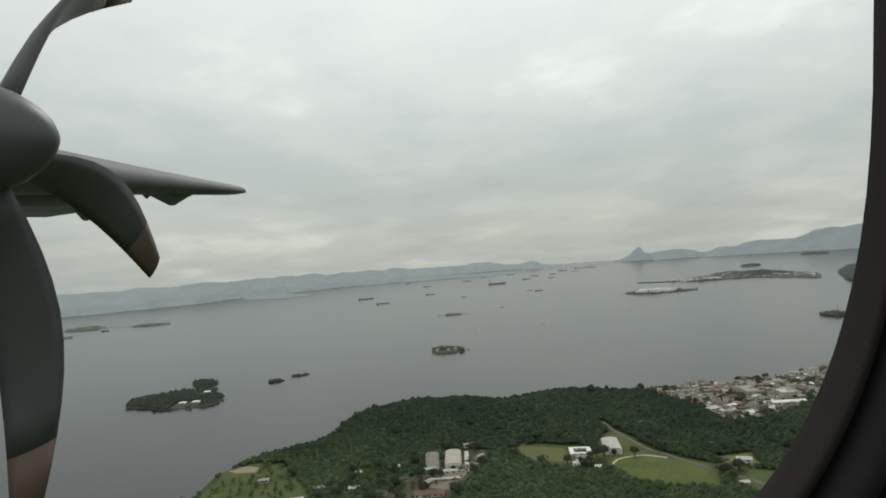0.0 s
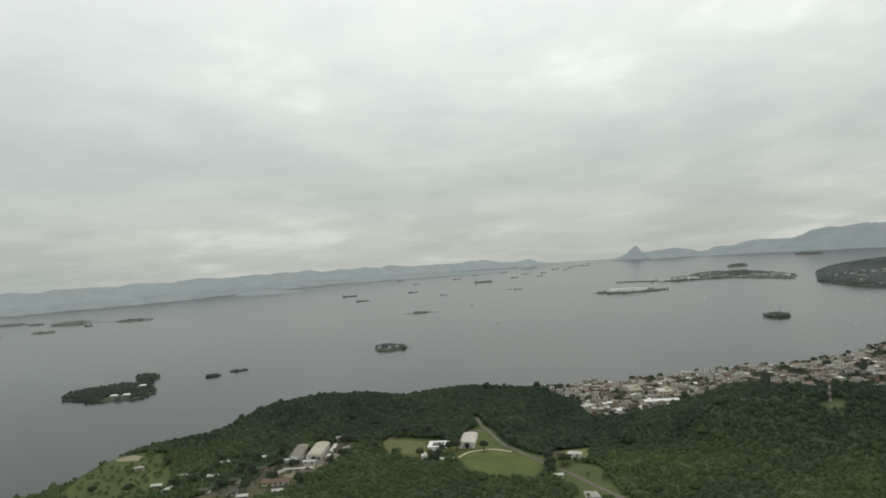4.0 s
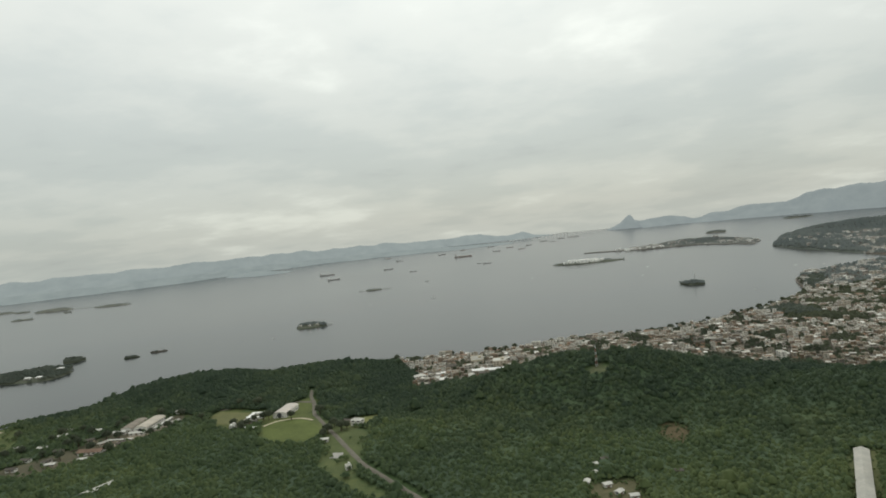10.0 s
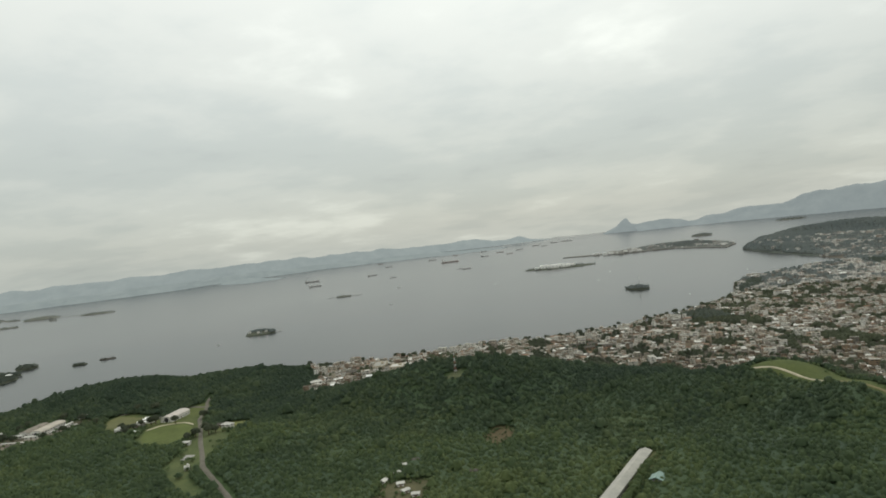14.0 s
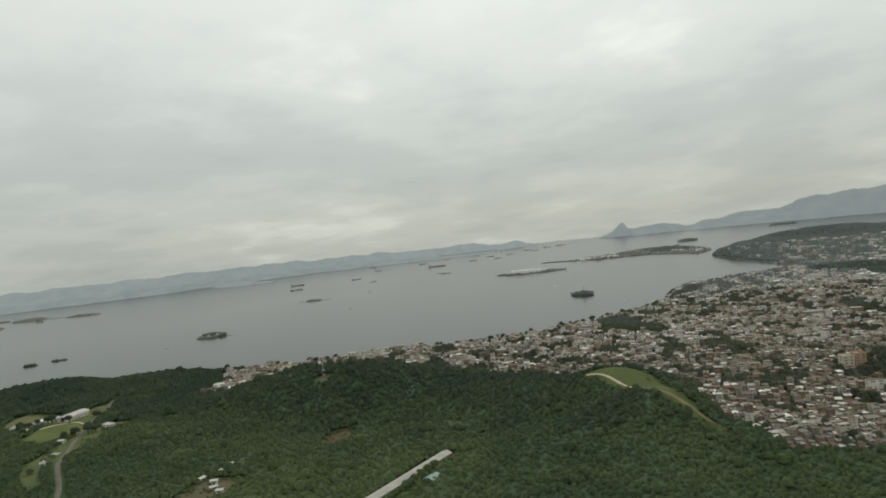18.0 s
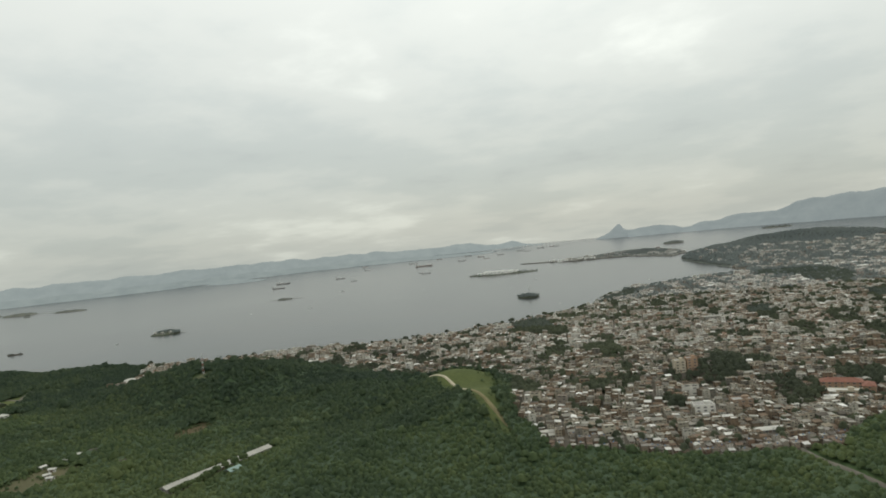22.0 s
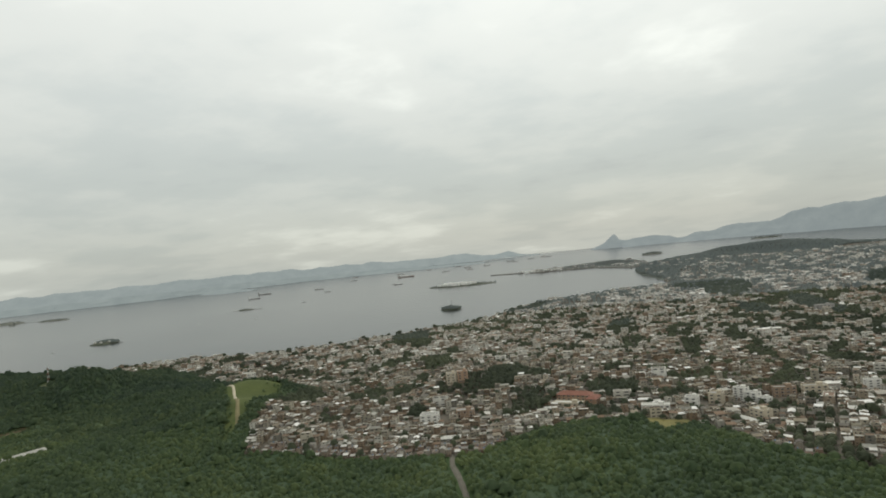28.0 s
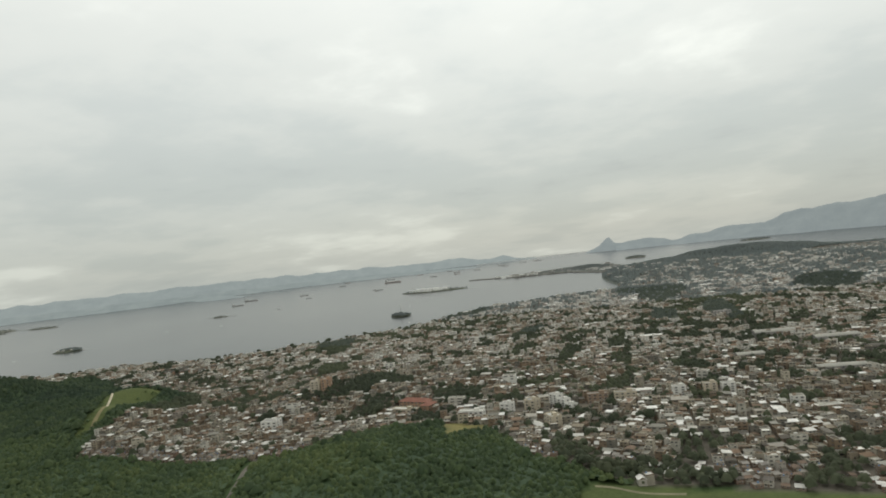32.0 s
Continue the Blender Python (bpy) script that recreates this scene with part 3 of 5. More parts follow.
# darker green trees keep to the hills, lighter green ones to the low ground
hillward = ys + 50 * waves(xs, ys, 160, 15, 3) + RNG.normal(0, 14, len(xs)) - np.interp(xs, (-290, 100, 300, 480, 640, 760, 1100), (560, 560, 490, 480, 470, 480, 480))
crown[hillward > 0] *= np.where(RNG.uniform(size=(hillward > 0).sum()) < 0.06, 1.5, 1.08)
for sel, leaf, label in ((hillward < -45, FOREST, "lighter green forest on the low ground"), ((hillward >= -45) & (hillward < 35), MIXED_FOREST, "green tropical forest on the lower slopes"), (hillward >= 35, HILL_FOREST, "dense dark green tropical forest on the hills")):
    canopy("forest", xs[sel], ys[sel], height(xs[sel], ys[sel]), crown[sel], leaf, label, CROWNS_LITE)
xs, ys = lattice(980, 2300, 1450, 2680, 8.5, RNG)
keep = wild(xs, ys) & (height(xs, ys) > 1)
xs, ys = xs[keep], ys[keep]
canopy("forest", xs, ys, height(xs, ys), RNG.uniform(3.6, 6.4, len(xs)), HAZED_LEAF, "distant woods on a low headland in haze-paled greens", CROWNS_SMALL, 0.6)

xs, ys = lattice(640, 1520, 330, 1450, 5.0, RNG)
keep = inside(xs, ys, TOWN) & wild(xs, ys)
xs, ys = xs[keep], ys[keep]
for sel, leaf, label in ((ys < 900, TOWN_LEAF, "dark wooded knolls among the town's houses"), (ys >= 900, LIGHT_HAZE_LEAF, "wooded knolls far back in the town, greyed as by haze")):
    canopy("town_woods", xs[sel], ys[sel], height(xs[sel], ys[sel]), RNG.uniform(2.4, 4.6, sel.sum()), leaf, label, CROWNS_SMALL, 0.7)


# Added sheet: fills the dark gaps between the crowns with green.
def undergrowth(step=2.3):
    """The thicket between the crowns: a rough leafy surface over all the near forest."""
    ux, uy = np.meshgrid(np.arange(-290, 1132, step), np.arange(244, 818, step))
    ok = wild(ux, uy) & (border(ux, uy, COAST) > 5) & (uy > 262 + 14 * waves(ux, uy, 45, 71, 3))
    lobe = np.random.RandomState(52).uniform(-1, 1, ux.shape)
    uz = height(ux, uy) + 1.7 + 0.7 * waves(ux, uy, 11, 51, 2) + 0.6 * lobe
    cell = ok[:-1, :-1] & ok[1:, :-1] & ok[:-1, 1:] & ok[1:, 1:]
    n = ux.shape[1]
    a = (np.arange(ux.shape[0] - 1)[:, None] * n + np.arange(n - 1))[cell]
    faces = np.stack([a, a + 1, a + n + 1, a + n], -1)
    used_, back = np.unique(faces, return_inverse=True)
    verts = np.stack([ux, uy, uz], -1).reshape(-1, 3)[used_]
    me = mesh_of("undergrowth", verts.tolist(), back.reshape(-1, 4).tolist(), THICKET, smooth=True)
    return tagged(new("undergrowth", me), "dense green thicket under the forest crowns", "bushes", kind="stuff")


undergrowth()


# ---- the town ----
def house_template(kind, storeys, rng):
    """A small house about 1 x 1 wide in plan, 1 a storey: quads and their materials (0 wall, 1 roof, 2 dark opening)."""
    v, f, m = [], [], []

    def quad(pts, mat):
        k = len(v)
        v.extend(pts)
        f.append((k, k + 1, k + 2, k + 3))
        m.append(mat)

    h = storeys
    k = len(v)
    v.extend([(-.5, -.5, -.8), (.5, -.5, -.8), (.5, .5, -.8), (-.5, .5, -.8), (-.5, -.5, h), (.5, -.5, h), (.5, .5, h), (-.5, .5, h)])
    for a0, b0 in ((0, 1), (1, 2), (2, 3), (3, 0)):
        f.append((k + a0, k + b0, k + b0 + 4, k + a0 + 4))
        m.append(0)
    o = 0.06
    k = len(v)
    if kind == "gable":
        r = rng.uniform(0.3, 0.45)
        v.extend([(-.5 - o, -.5 - o, h - .05), (.5 + o, -.5 - o, h - .05), (.5 + o, 0, h + r), (-.5 - o, 0, h + r), (.5 + o, .5 + o, h - .05), (-.5 - o, .5 + o, h - .05)])
        f.extend([(k, k + 1, k + 2, k + 3), (k + 3, k + 2, k + 4, k + 5)])
        m.extend([1, 1])
        k = len(v)
        v.extend([(-.5, -.5, h), (-.5, .5, h), (-.5, 0, h + r), (.5, -.5, h), (.5, .5, h), (.5, 0, h + r)])
        f.extend([(k, k + 2, k + 1), (k + 3, k + 4, k + 5)])
        m.extend([0, 0])
    elif kind == "shed":
        r = rng.uniform(0.15, 0.3)
        v.extend([(-.5 - o, -.5 - o, h + .03), (.5 + o, -.5 - o, h + .03), (.5 + o, .5 + o, h + r), (-.5 - o, .5 + o, h + r), (-.5 - o, -.5 - o, h - .07), (.5 + o, -.5 - o, h - .07), (.5 + o, .5 + o, h + r - .1), (-.5 - o, .5 + o, h + r - .1)])
        f.extend([(k, k + 1, k + 2, k + 3), (k, k + 4, k + 5, k + 1), (k + 1, k + 5, k + 6, k + 2), (k + 2, k + 6, k + 7, k + 3), (k + 3, k + 7, k + 4, k)])
        m.extend([1] * 5)
    else:
        v.extend([(-.5, -.5, h), (.5, -.5, h), (.5, .5, h), (-.5, .5, h), (-.44, -.44, h), (.44, -.44, h), (.44, .44, h), (-.44, .44, h), (-.44, -.44, h - .22), (.44, -.44, h - .22), (.44, .44, h - .22), (-.44, .44, h - .22)])
        for a0, b0 in ((0, 1), (1, 2), (2, 3), (3, 0)):
            f.append((k + a0, k + b0, k + b0 + 4, k + a0 + 4))
            f.append((k + a0 + 4, k + b0 + 4, k + b0 + 8, k + a0 + 8))
            m.extend([0, 0])
        f.append((k + 8, k + 9, k + 10, k + 11))
        m.append(1)
        if rng.uniform() < 0.6:
            x, y = rng.uniform(-.25, .25, 2)
            k = len(v)
            v.extend([(x - .13, y - .13, h - .2), (x + .13, y - .13, h - .2), (x + .13, y + .13, h - .2), (x - .13, y + .13, h - .2), (x - .13, y - .13, h + .3), (x + .13, y - .13, h + .3), (x + .13, y + .13, h + .3), (x - .13, y + .13, h + .3)])
            f.extend([(k, k + 1, k + 5, k + 4), (k + 1, k + 2, k + 6, k + 5), (k + 2, k + 3, k + 7, k + 6), (k + 3, k, k + 4, k + 7), (k + 4, k + 5, k + 6, k + 7)])
            m.extend([0, 0, 0, 0, 1])
    for s in range(storeys):
        for side in (-1, 1):
            for x in (-.24, .22):
                if rng.uniform() < 0.8:
                    hx, z0, z1 = rng.uniform(.08, .15), s + .38, s + .74
                    quad([(x - hx * side, .51 * side, z0), (x + hx * side, .51 * side, z0), (x + hx * side, .51 * side, z1), (x - hx * side, .51 * side, z1)][::-1], 2)
        if rng.uniform() < 0.7:
            for side in (-1, 1):
                y = rng.uniform(-.2, .2)
                quad([(.51 * side, y - .12 * side, s + .35), (.51 * side, y + .12 * side, s + .35), (.51 * side, y + .12 * side, s + .75), (.51 * side, y - .12 * side, s + .75)], 2)
    return np.array(v, float), f, m


HRNG = np.random.RandomState(11)
KINDS = [("flat", 1), ("flat", 2), ("flat", 2), ("flat", 3), ("gable", 1), ("gable", 2), ("shed", 1), ("shed", 2), ("shed", 1), ("gable", 1), ("flat", 4)]
TEMPLATES = [house_template(k, s, HRNG) for k, s in KINDS]
SHARES = np.array([.06, .15, .12, .12, .08, .10, .09, .12, .07, .04, .05])
# districts, each with its own lay of the streets: x, y, turn
SEEDS = [(x + HRNG.uniform(-45, 45), y + HRNG.uniform(-45, 45), HRNG.uniform(-0.35, 0.35)) for x in range(180, 2600, 125) for y in range(300, 2300, 125)]
SEEDS += [(818, 440, 0.12), (778, 520, -0.1), (898, 522, 0.2), (998, 568, 0.05), (1120, 439, -0.25), (1253, 535, 0.1), (597, 723, -0.3), (697, 764, 0.15), (848, 763, 0.3), (999, 806, 0.1), (295, 761, 0.2), (446, 792, 0.35)]
seed_xy = np.array([s[:2] for s in SEEDS])
KEEP_OUT = [(951, 517, 21), (841, 558, 11), (1078, 500, 15), (913, 882, 12), (844, 474, 12), (868, 482, 12), (1012, 483, 14), (1085, 501, 15), (1048, 496, 13), (1070, 454, 10), (873, 421, 11), 
            (1164, 527, 8), (1103, 518, 10), (1124, 520, 10), (1194, 535, 13), (514, 744, 10), (252, 689, 9), (267, 689, 9), (282, 689, 9), (249, 730, 12), (250, 746, 12), (278, 713, 13), (246, 664, 8)]


def house_sites():
    out = []
    for i, (sx, sy, turn) in enumerate(SEEDS):
        far = sy > 1250 or sx > 1750
        px, py = ((4.9, 5.8) if sy < 620 and sx < 960 else (5.3, 6.3)) if not far else (8.8, 9.8)
        n = 34 if not far else 18
        u, v = np.meshgrid(np.arange(-n, n + 1), np.arange(-n, n + 1))
        u, v = u.ravel(), v.ravel()
        lane = (u // 7) * 2.6
        row = (v // 2) * 2.2
        a = u * px + lane + HRNG.uniform(-0.8, 0.8, u.size)
        b = v * (py - 1.15) + row + HRNG.uniform(-0.6, 0.6, u.size)
        x, y = sx + a * math.cos(turn) - b * math.sin(turn), sy + a * math.sin(turn) + b * math.cos(turn)
        near = np.argmin((x[:, None] - seed_xy[None, :, 0]) ** 2 + (y[:, None] - seed_xy[None, :, 1]) ** 2, 1) == i
        x, y = x[near], y[near]
        w_ = HRNG.uniform(0.72, 1.06, x.size) * px * np.where(HRNG.uniform(size=x.size) < 0.12, 1.6, 1.0)
        d_ = HRNG.uniform(0.72, 1.0, x.size) * (py - 1.0)
        out.append(np.stack([x, y, w_, d_, turn + HRNG.normal(0, 0.05, x.size) + (HRNG.uniform(size=x.size) < 0.35) * math.pi / 2], -1))
    s = np.concatenate(out)
    x, y = s[:, 0], s[:, 1]
    ok = inside(x, y, COAST) & inside(x, y, TOWN) & (border(x, y, COAST) > 5) & (y < 2440) & (x < 2500)
    for poly in WOODS + MEADOWS:
        ok &= ~inside(x, y, poly)
    for hx, hy, r in KEEP_OUT:
        ok &= np.hypot(x - hx, y - hy) > r
    green = waves(x, y, 75, 30, 3) + 0.25 * waves(x, y, 300, 31, 1) + 0.12 * np.clip((y - 600) / 600, -0.6, 1)
    gap = green > 0.42 - 0.27 * np.clip((x - 820) / 300, 0, 1) * np.clip((y - 420) / 150, 0, 1)
    gap |= green > 0.30 - 0.42 * np.clip((y - 1100) / 500, 0, 1)
    gap &= ~((x < 900) & (y < 520))
    kept, lawns = s[ok & ~gap], s[ok & gap]
    # here and there a larger block takes the plot of several houses
    big = kept[HRNG.uniform(size=len(kept)) < 0.016]
    big = big[big[:, 1] > 440]
    free = np.ones(len(kept), dtype=bool)
    for bx, by, bw, bd, _ in big:
        free &= np.maximum(np.abs(kept[:, 0] - bx), np.abs(kept[:, 1] - by)) > 7
    big[:, 2] *= HRNG.uniform(1.5, 2.3, len(big))
    big[:, 3] *= HRNG.uniform(1.3, 1.7, len(big))
    return kept[free], lawns, big


sites, groves, blocks = house_sites()
order = np.argsort(sites[:, 1] + 0.15 * np.abs(sites[:, 0] - 930))
near_sites, rest = sites[order[:300]], sites[order[300:]]


def town_block(name, chosen, label, skins=(WALL, ROOF), shares=SHARES):
    rng = np.random.RandomState(len(chosen) + 3)
    pick = rng.choice(len(TEMPLATES), len(chosen), p=shares)
    verts, faces, mats = [], [], []
    base = 0
    zs = height(chosen[:, 0], chosen[:, 1])
    for k, (tv, tf, tm) in enumerate(TEMPLATES):
        sel = chosen[pick == k]
        z = zs[pick == k]
        if not len(sel):
            continue
        c, s = np.cos(sel[:, 4])[:, None], np.sin(sel[:, 4])[:, None]
        px, py = tv[None, :, 0] * sel[:, 2:3], tv[None, :, 1] * sel[:, 3:4]
        storey = (1.75 * np.clip(sel[:, 2] / 6.0, 1, 1.25) * rng.uniform(0.9, 1.15, len(sel)))[:, None]
        V = np.stack([px * c - py * s + sel[:, 0:1], px * s + py * c + sel[:, 1:2], tv[None, :, 2] * storey + z[:, None]], -1).reshape(-1, 3)
        verts.append(V)
        n = len(tv)
        for i in range(len(sel)):
            o = base + i * n
            faces.extend([tuple(q + o for q in face) for face in tf])
        mats.extend(tm * len(sel))
        base += len(V)
    me = mesh_of(name, np.concatenate(verts).tolist(), faces, [*skins, DARK], mats)
    return tagged(new(name, me), label, "houses", kind="stuff")


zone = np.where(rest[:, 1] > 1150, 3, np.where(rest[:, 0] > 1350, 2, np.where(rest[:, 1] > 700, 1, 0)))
for i, label in enumerate(["crowded hillside houses of brick and sheet roofs", "close-set white and brick houses near the shore", "low pale houses among dark trees", "distant houses beside the inlet, paled as by haze"]):
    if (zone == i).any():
        town_block("houses", rest[zone == i], label, [(WALL, ROOF), (WALL_SHORE, ROOF_SHORE), (WALL_SHORE, ROOF_SHORE), (HAZED_WALL, HAZED_ROOF)][i])

BLOCK_SHARES = np.array([.04, .12, .12, .26, .06, .08, .06, .06, .04, .02, .14])
town_block("town_blocks", blocks, "larger pale blocks and halls among the houses", (WALL_SHORE, ROOF_SHORE), BLOCK_SHARES)

hx, hy = lattice(1060, 1420, 1640, 2260, 17, HRNG)
ok = inside(hx, hy, COAST) & ~inside(hx, hy, TOWN) & (border(hx, hy, COAST) > 14) & (HRNG.uniform(size=hx.size) < 0.5) & (waves(hx, hy, 140, 44, 2) > -0.25)
cottages = np.stack([hx[ok], hy[ok], HRNG.uniform(7, 12, ok.sum()), HRNG.uniform(6, 9, ok.sum()), HRNG.uniform(-.4, .4, ok.sum())], -1)
town_block("houses", cottages, "scattered houses among the headland's trees, paled as by haze", (HAZED_WALL, HAZED_ROOF), BLOCK_SHARES)

# trees among the houses
t = groves[HRNG.uniform(size=len(groves)) < np.where(groves[:, 1] > 1150, 0.7, 0.9)]
lone_x, lone_y = lattice(160, 2400, 300, 2200, 14, RNG)
ok = inside(lone_x, lone_y, TOWN) & inside(lone_x, lone_y, COAST) & (RNG.uniform(size=lone_x.size) < np.where(lone_y > 1150, 0.42, 0.55)) & (border(lone_x, lone_y, COAST) > 2)
tx, ty = np.concatenate([t[:, 0], lone_x[ok]]), np.concatenate([t[:, 1], lone_y[ok]])
size = RNG.uniform(2.0, 4.2, len(tx)) * np.where(ty > 1250, 1.2, 1.0)
off = ty > 1150
canopy("town_trees", tx[~off], ty[~off], height(tx[~off], ty[~off]), size[~off], TOWN_LEAF, "dark green trees between the houses", CROWNS_LITE)
canopy("town_trees", tx[off], ty[off], height(tx[off], ty[off]), size[off], HAZED_LEAF, "trees between distant houses, greyed as by haze", CROWNS_SMALL)


# ---- near houses, one by one ----
WALLS_ONE = weathered("near_house_walls", [(0.33, 0.30, 0.25), (0.23, 0.16, 0.12), (0.46, 0.43, 0.38), (0.21, 0.16, 0.12), (0.29, 0.235, 0.185), (0.38, 0.34, 0.285)], spread="object")
ROOFS_ONE = weathered("near_house_roofs", [(0.27, 0.25, 0.225), (0.17, 0.12, 0.09), (0.60, 0.585, 0.55), (0.20, 0.145, 0.11), (0.38, 0.36, 0.325), (0.14, 0.125, 0.11), (0.72, 0.70, 0.665)], spread="object")
TANK = plain("water_tank_blue", (0.10, 0.20, 0.33), 0.6)
DOOR = plain("painted_door", (0.20, 0.15, 0.11), 0.7)
FRAME = plain("window_frame", (0.42, 0.40, 0.37), 0.6)
GLASS = plain("dull_glass", (0.04, 0.045, 0.05), 0.2, 0, 0.5)


def window_mesh():
    bm = bmesh.new()
    for x, z, sx, sz in ((0, 0, 1.1, 0.1), (0, 0.9, 1.1, 0.1), (-0.5, 0.1, 0.1, 0.8), (0.5, 0.1, 0.1, 0.8)):
        box(bm, x, 0, z, sx, 0.14, sz)
    k = len(bm.faces)
    box(bm, 0, 0.01, 0.1, 0.9, 0.06, 0.8)
    bm.faces.ensure_lookup_table()
    for f in bm.faces[k:]:
        f.material_index = 1
    me = bpy.data.meshes.new("window")
    bm.to_mesh(me)
    bm.free()
    me.materials.append(FRAME)
    me.materials.append(GLASS)
    return me


WINDOW = window_mesh()


def window(parent, x, y, z, turn, size=1.0, tall=1.0):
    ob = new("window", WINDOW)
    ob.parent = parent
    ob.matrix_local = Matrix.Translation((x, y, z)) @ Matrix.Rotation(turn, 4, "Z") @ Matrix.Diagonal((size, 1, tall, 1))
    return ob


def rim(sx, sy, w_, z, tall):
    """A low wall round a flat roof, in one piece."""
    bm = bmesh.new()
    loops = []
    for k, q in ((0, z), (0, z + tall), (w_, z + tall), (w_, z)):
        hx, hy = sx / 2 - k, sy / 2 - k
        loops.append([bm.verts.new(p) for p in ((-hx, -hy, q), (hx, -hy, q), (hx, hy, q), (-hx, hy, q))])
    for a, b in zip(loops, loops[1:] + loops[:1]):
        for i in range(4):
            bm.faces.new((a[i], a[(i + 1) % 4], b[(i + 1) % 4], b[i]))
    return bm


def sheet(sx, sy, z, tilt, folds=7):
    """A corrugated sheet, sloping, with thickness."""
    bm = bmesh.new()
    m = Matrix.Translation((0, 0, z)) @ Matrix.Rotation(tilt, 4, "X")
    n = folds * 2
    rows = []
    for y in (-sy / 2, sy / 2):
        for low in (0, -.1):
            rows.append([bm.verts.new(m @ Vector((sx * (i / n - .5), y, low + (.07 if i % 2 else 0)))) for i in range(n + 1)])
    f0, f1, b0, b1 = rows
    for i in range(n):
        bm.faces.new((f0[i], f0[i + 1], b0[i + 1], b0[i]))
        bm.faces.new((f1[i + 1], f1[i], b1[i], b1[i + 1]))
        bm.faces.new((f1[i], f1[i + 1], f0[i + 1], f0[i]))
        bm.faces.new((b0[i], b0[i + 1], b1[i + 1], b1[i]))
    bm.faces.new((f1[0], f0[0], b0[0], b1[0]))
    bm.faces.new((f0[n], f1[n], b1[n], b0[n]))
    return bm


def house(sx, sy, storeys, roof, label, rng):
    """A small self-built house with its walls, roof, windows, door and roof tank as parts."""
    st = 2.15
    h = storeys * st
    top = empty("house", Matrix.Identity(4), label, "house", "hillside houses")
    part("body", boxed(0, 0, -1.2, sx, sy, h + 1.2), WALLS_ONE, top)
    if roof == "slab":
        part("parapet", rim(sx, sy, .18, h + .003, .7), WALLS_ONE, top)
    if storeys > 1:
        part("balcony", boxed(0, -sy / 2 - .36, st - .1, sx * .8, .7, .14), WALLS_ONE, top)
    bm = bmesh.new()
    if roof == "slab":
        box(bm, 0, 0, h + 0.005, sx - .4, sy - .4, .12)
        part("roof", bm, ROOFS_ONE, top, "flat concrete slab roof")
        if rng.uniform() < 0.75:
            bm = cylinder(bmesh.new(), (sx * .2, sy * .15, h + .12), (sx * .2, sy * .15, h + .95), .55, .62, 10)
            cylinder(bm, (sx * .2, sy * .15, h + .95), (sx * .2, sy * .15, h + 1.1), .66, .4, 10)
            part("water_tank", bm, TANK, top, "blue plastic water tank")
    elif roof == "gable":
        prism_roof(bm, 0, 0, h - .2, sx, sy, sy * .27, 0, .35, .14)
        part("roof", bm, ROOFS_ONE, top, "pitched tiled roof")
        for s in (-1, 1):
            bm = bmesh.new()
            a, b = [[bm.verts.new(p) for p in ((s * (sx / 2 - d), -sy / 2, h - .1), (s * (sx / 2 - d), sy / 2, h - .1), (s * (sx / 2 - d), 0, h + sy * .27 - .25))] for d in (.02, .22)]
            bm.faces.new(a)
            bm.faces.new(b[::-1])
            for k in range(3):
                bm.faces.new((a[k], b[k], b[(k + 1) % 3], a[(k + 1) % 3]))
            bmesh.ops.recalc_face_normals(bm, faces=bm.faces)
            part("gable", bm, WALLS_ONE, top)
    else:
        bm.free()
        part("roof", sheet(sx + .6, sy + .7, h + .35, .12), ROOFS_ONE, top, "corrugated sheet roof")
    for s in range(storeys):
        for side, turn in ((-1, 0), (1, math.pi)):
            for x in (-.27, .25):
                if rng.uniform() < .8:
                    window(top, x * sx, side * (sy / 2 + .01), s * st + .95, turn, rng.uniform(.8, 1.2))
        if rng.uniform() < .7:
            window(top, (sx / 2 + .01), rng.uniform(-.2, .2) * sy, s * st + .95, math.pi / 2)
    part("door", boxed(-.02 * sx, -sy / 2 - .02, .02, .95, .12, 1.95, bevel=.02), DOOR, top)
    return top


VRNG = np.random.RandomState(5)
VARIANTS = [house(*spec, VRNG) for spec in (
    (5.4, 5.0, 1, "sheet", "small brick house under a corrugated sheet roof"), (5.8, 5.4, 2, "slab", "two-storey brick house with a flat concrete roof"),
    (6.0, 5.6, 3, "slab", "three-storey unplastered house with a flat roof"), (5.6, 5.2, 1, "gable", "single-storey plastered house with a tiled gable roof"),
    (6.2, 5.4, 2, "gable", "two-storey plastered house with a tiled gable roof"), (5.4, 5.0, 2, "sheet", "two-storey brick house under a sheet roof"),
    (6.4, 5.8, 2, "slab", "pale two-storey house with a roof terrace"), (4.8, 4.6, 1, "sheet", "tiny hillside shack with a sloping sheet roof"),
    (5.8, 5.2, 1, "slab", "single-storey concrete house with a flat roof"), (6.2, 5.2, 3, "gable", "tall narrow plastered house with a tiled roof"))]
near_z = height(near_sites[:, 0], near_sites[:, 1])
used = set()
for i, (x, y, _, _, turn) in enumerate(near_sites):
    k = int(VRNG.choice(10, p=[.16, .13, .08, .1, .08, .13, .1, .1, .07, .05]))
    m = pose(x, y, near_z[i], 0, 0, math.degrees(turn)) @ Matrix.Scale(0.8, 4)
    if k in used:
        copy_thing(VARIANTS[k], m)
    else:
        VARIANTS[k].matrix_world = m
        used.add(k)


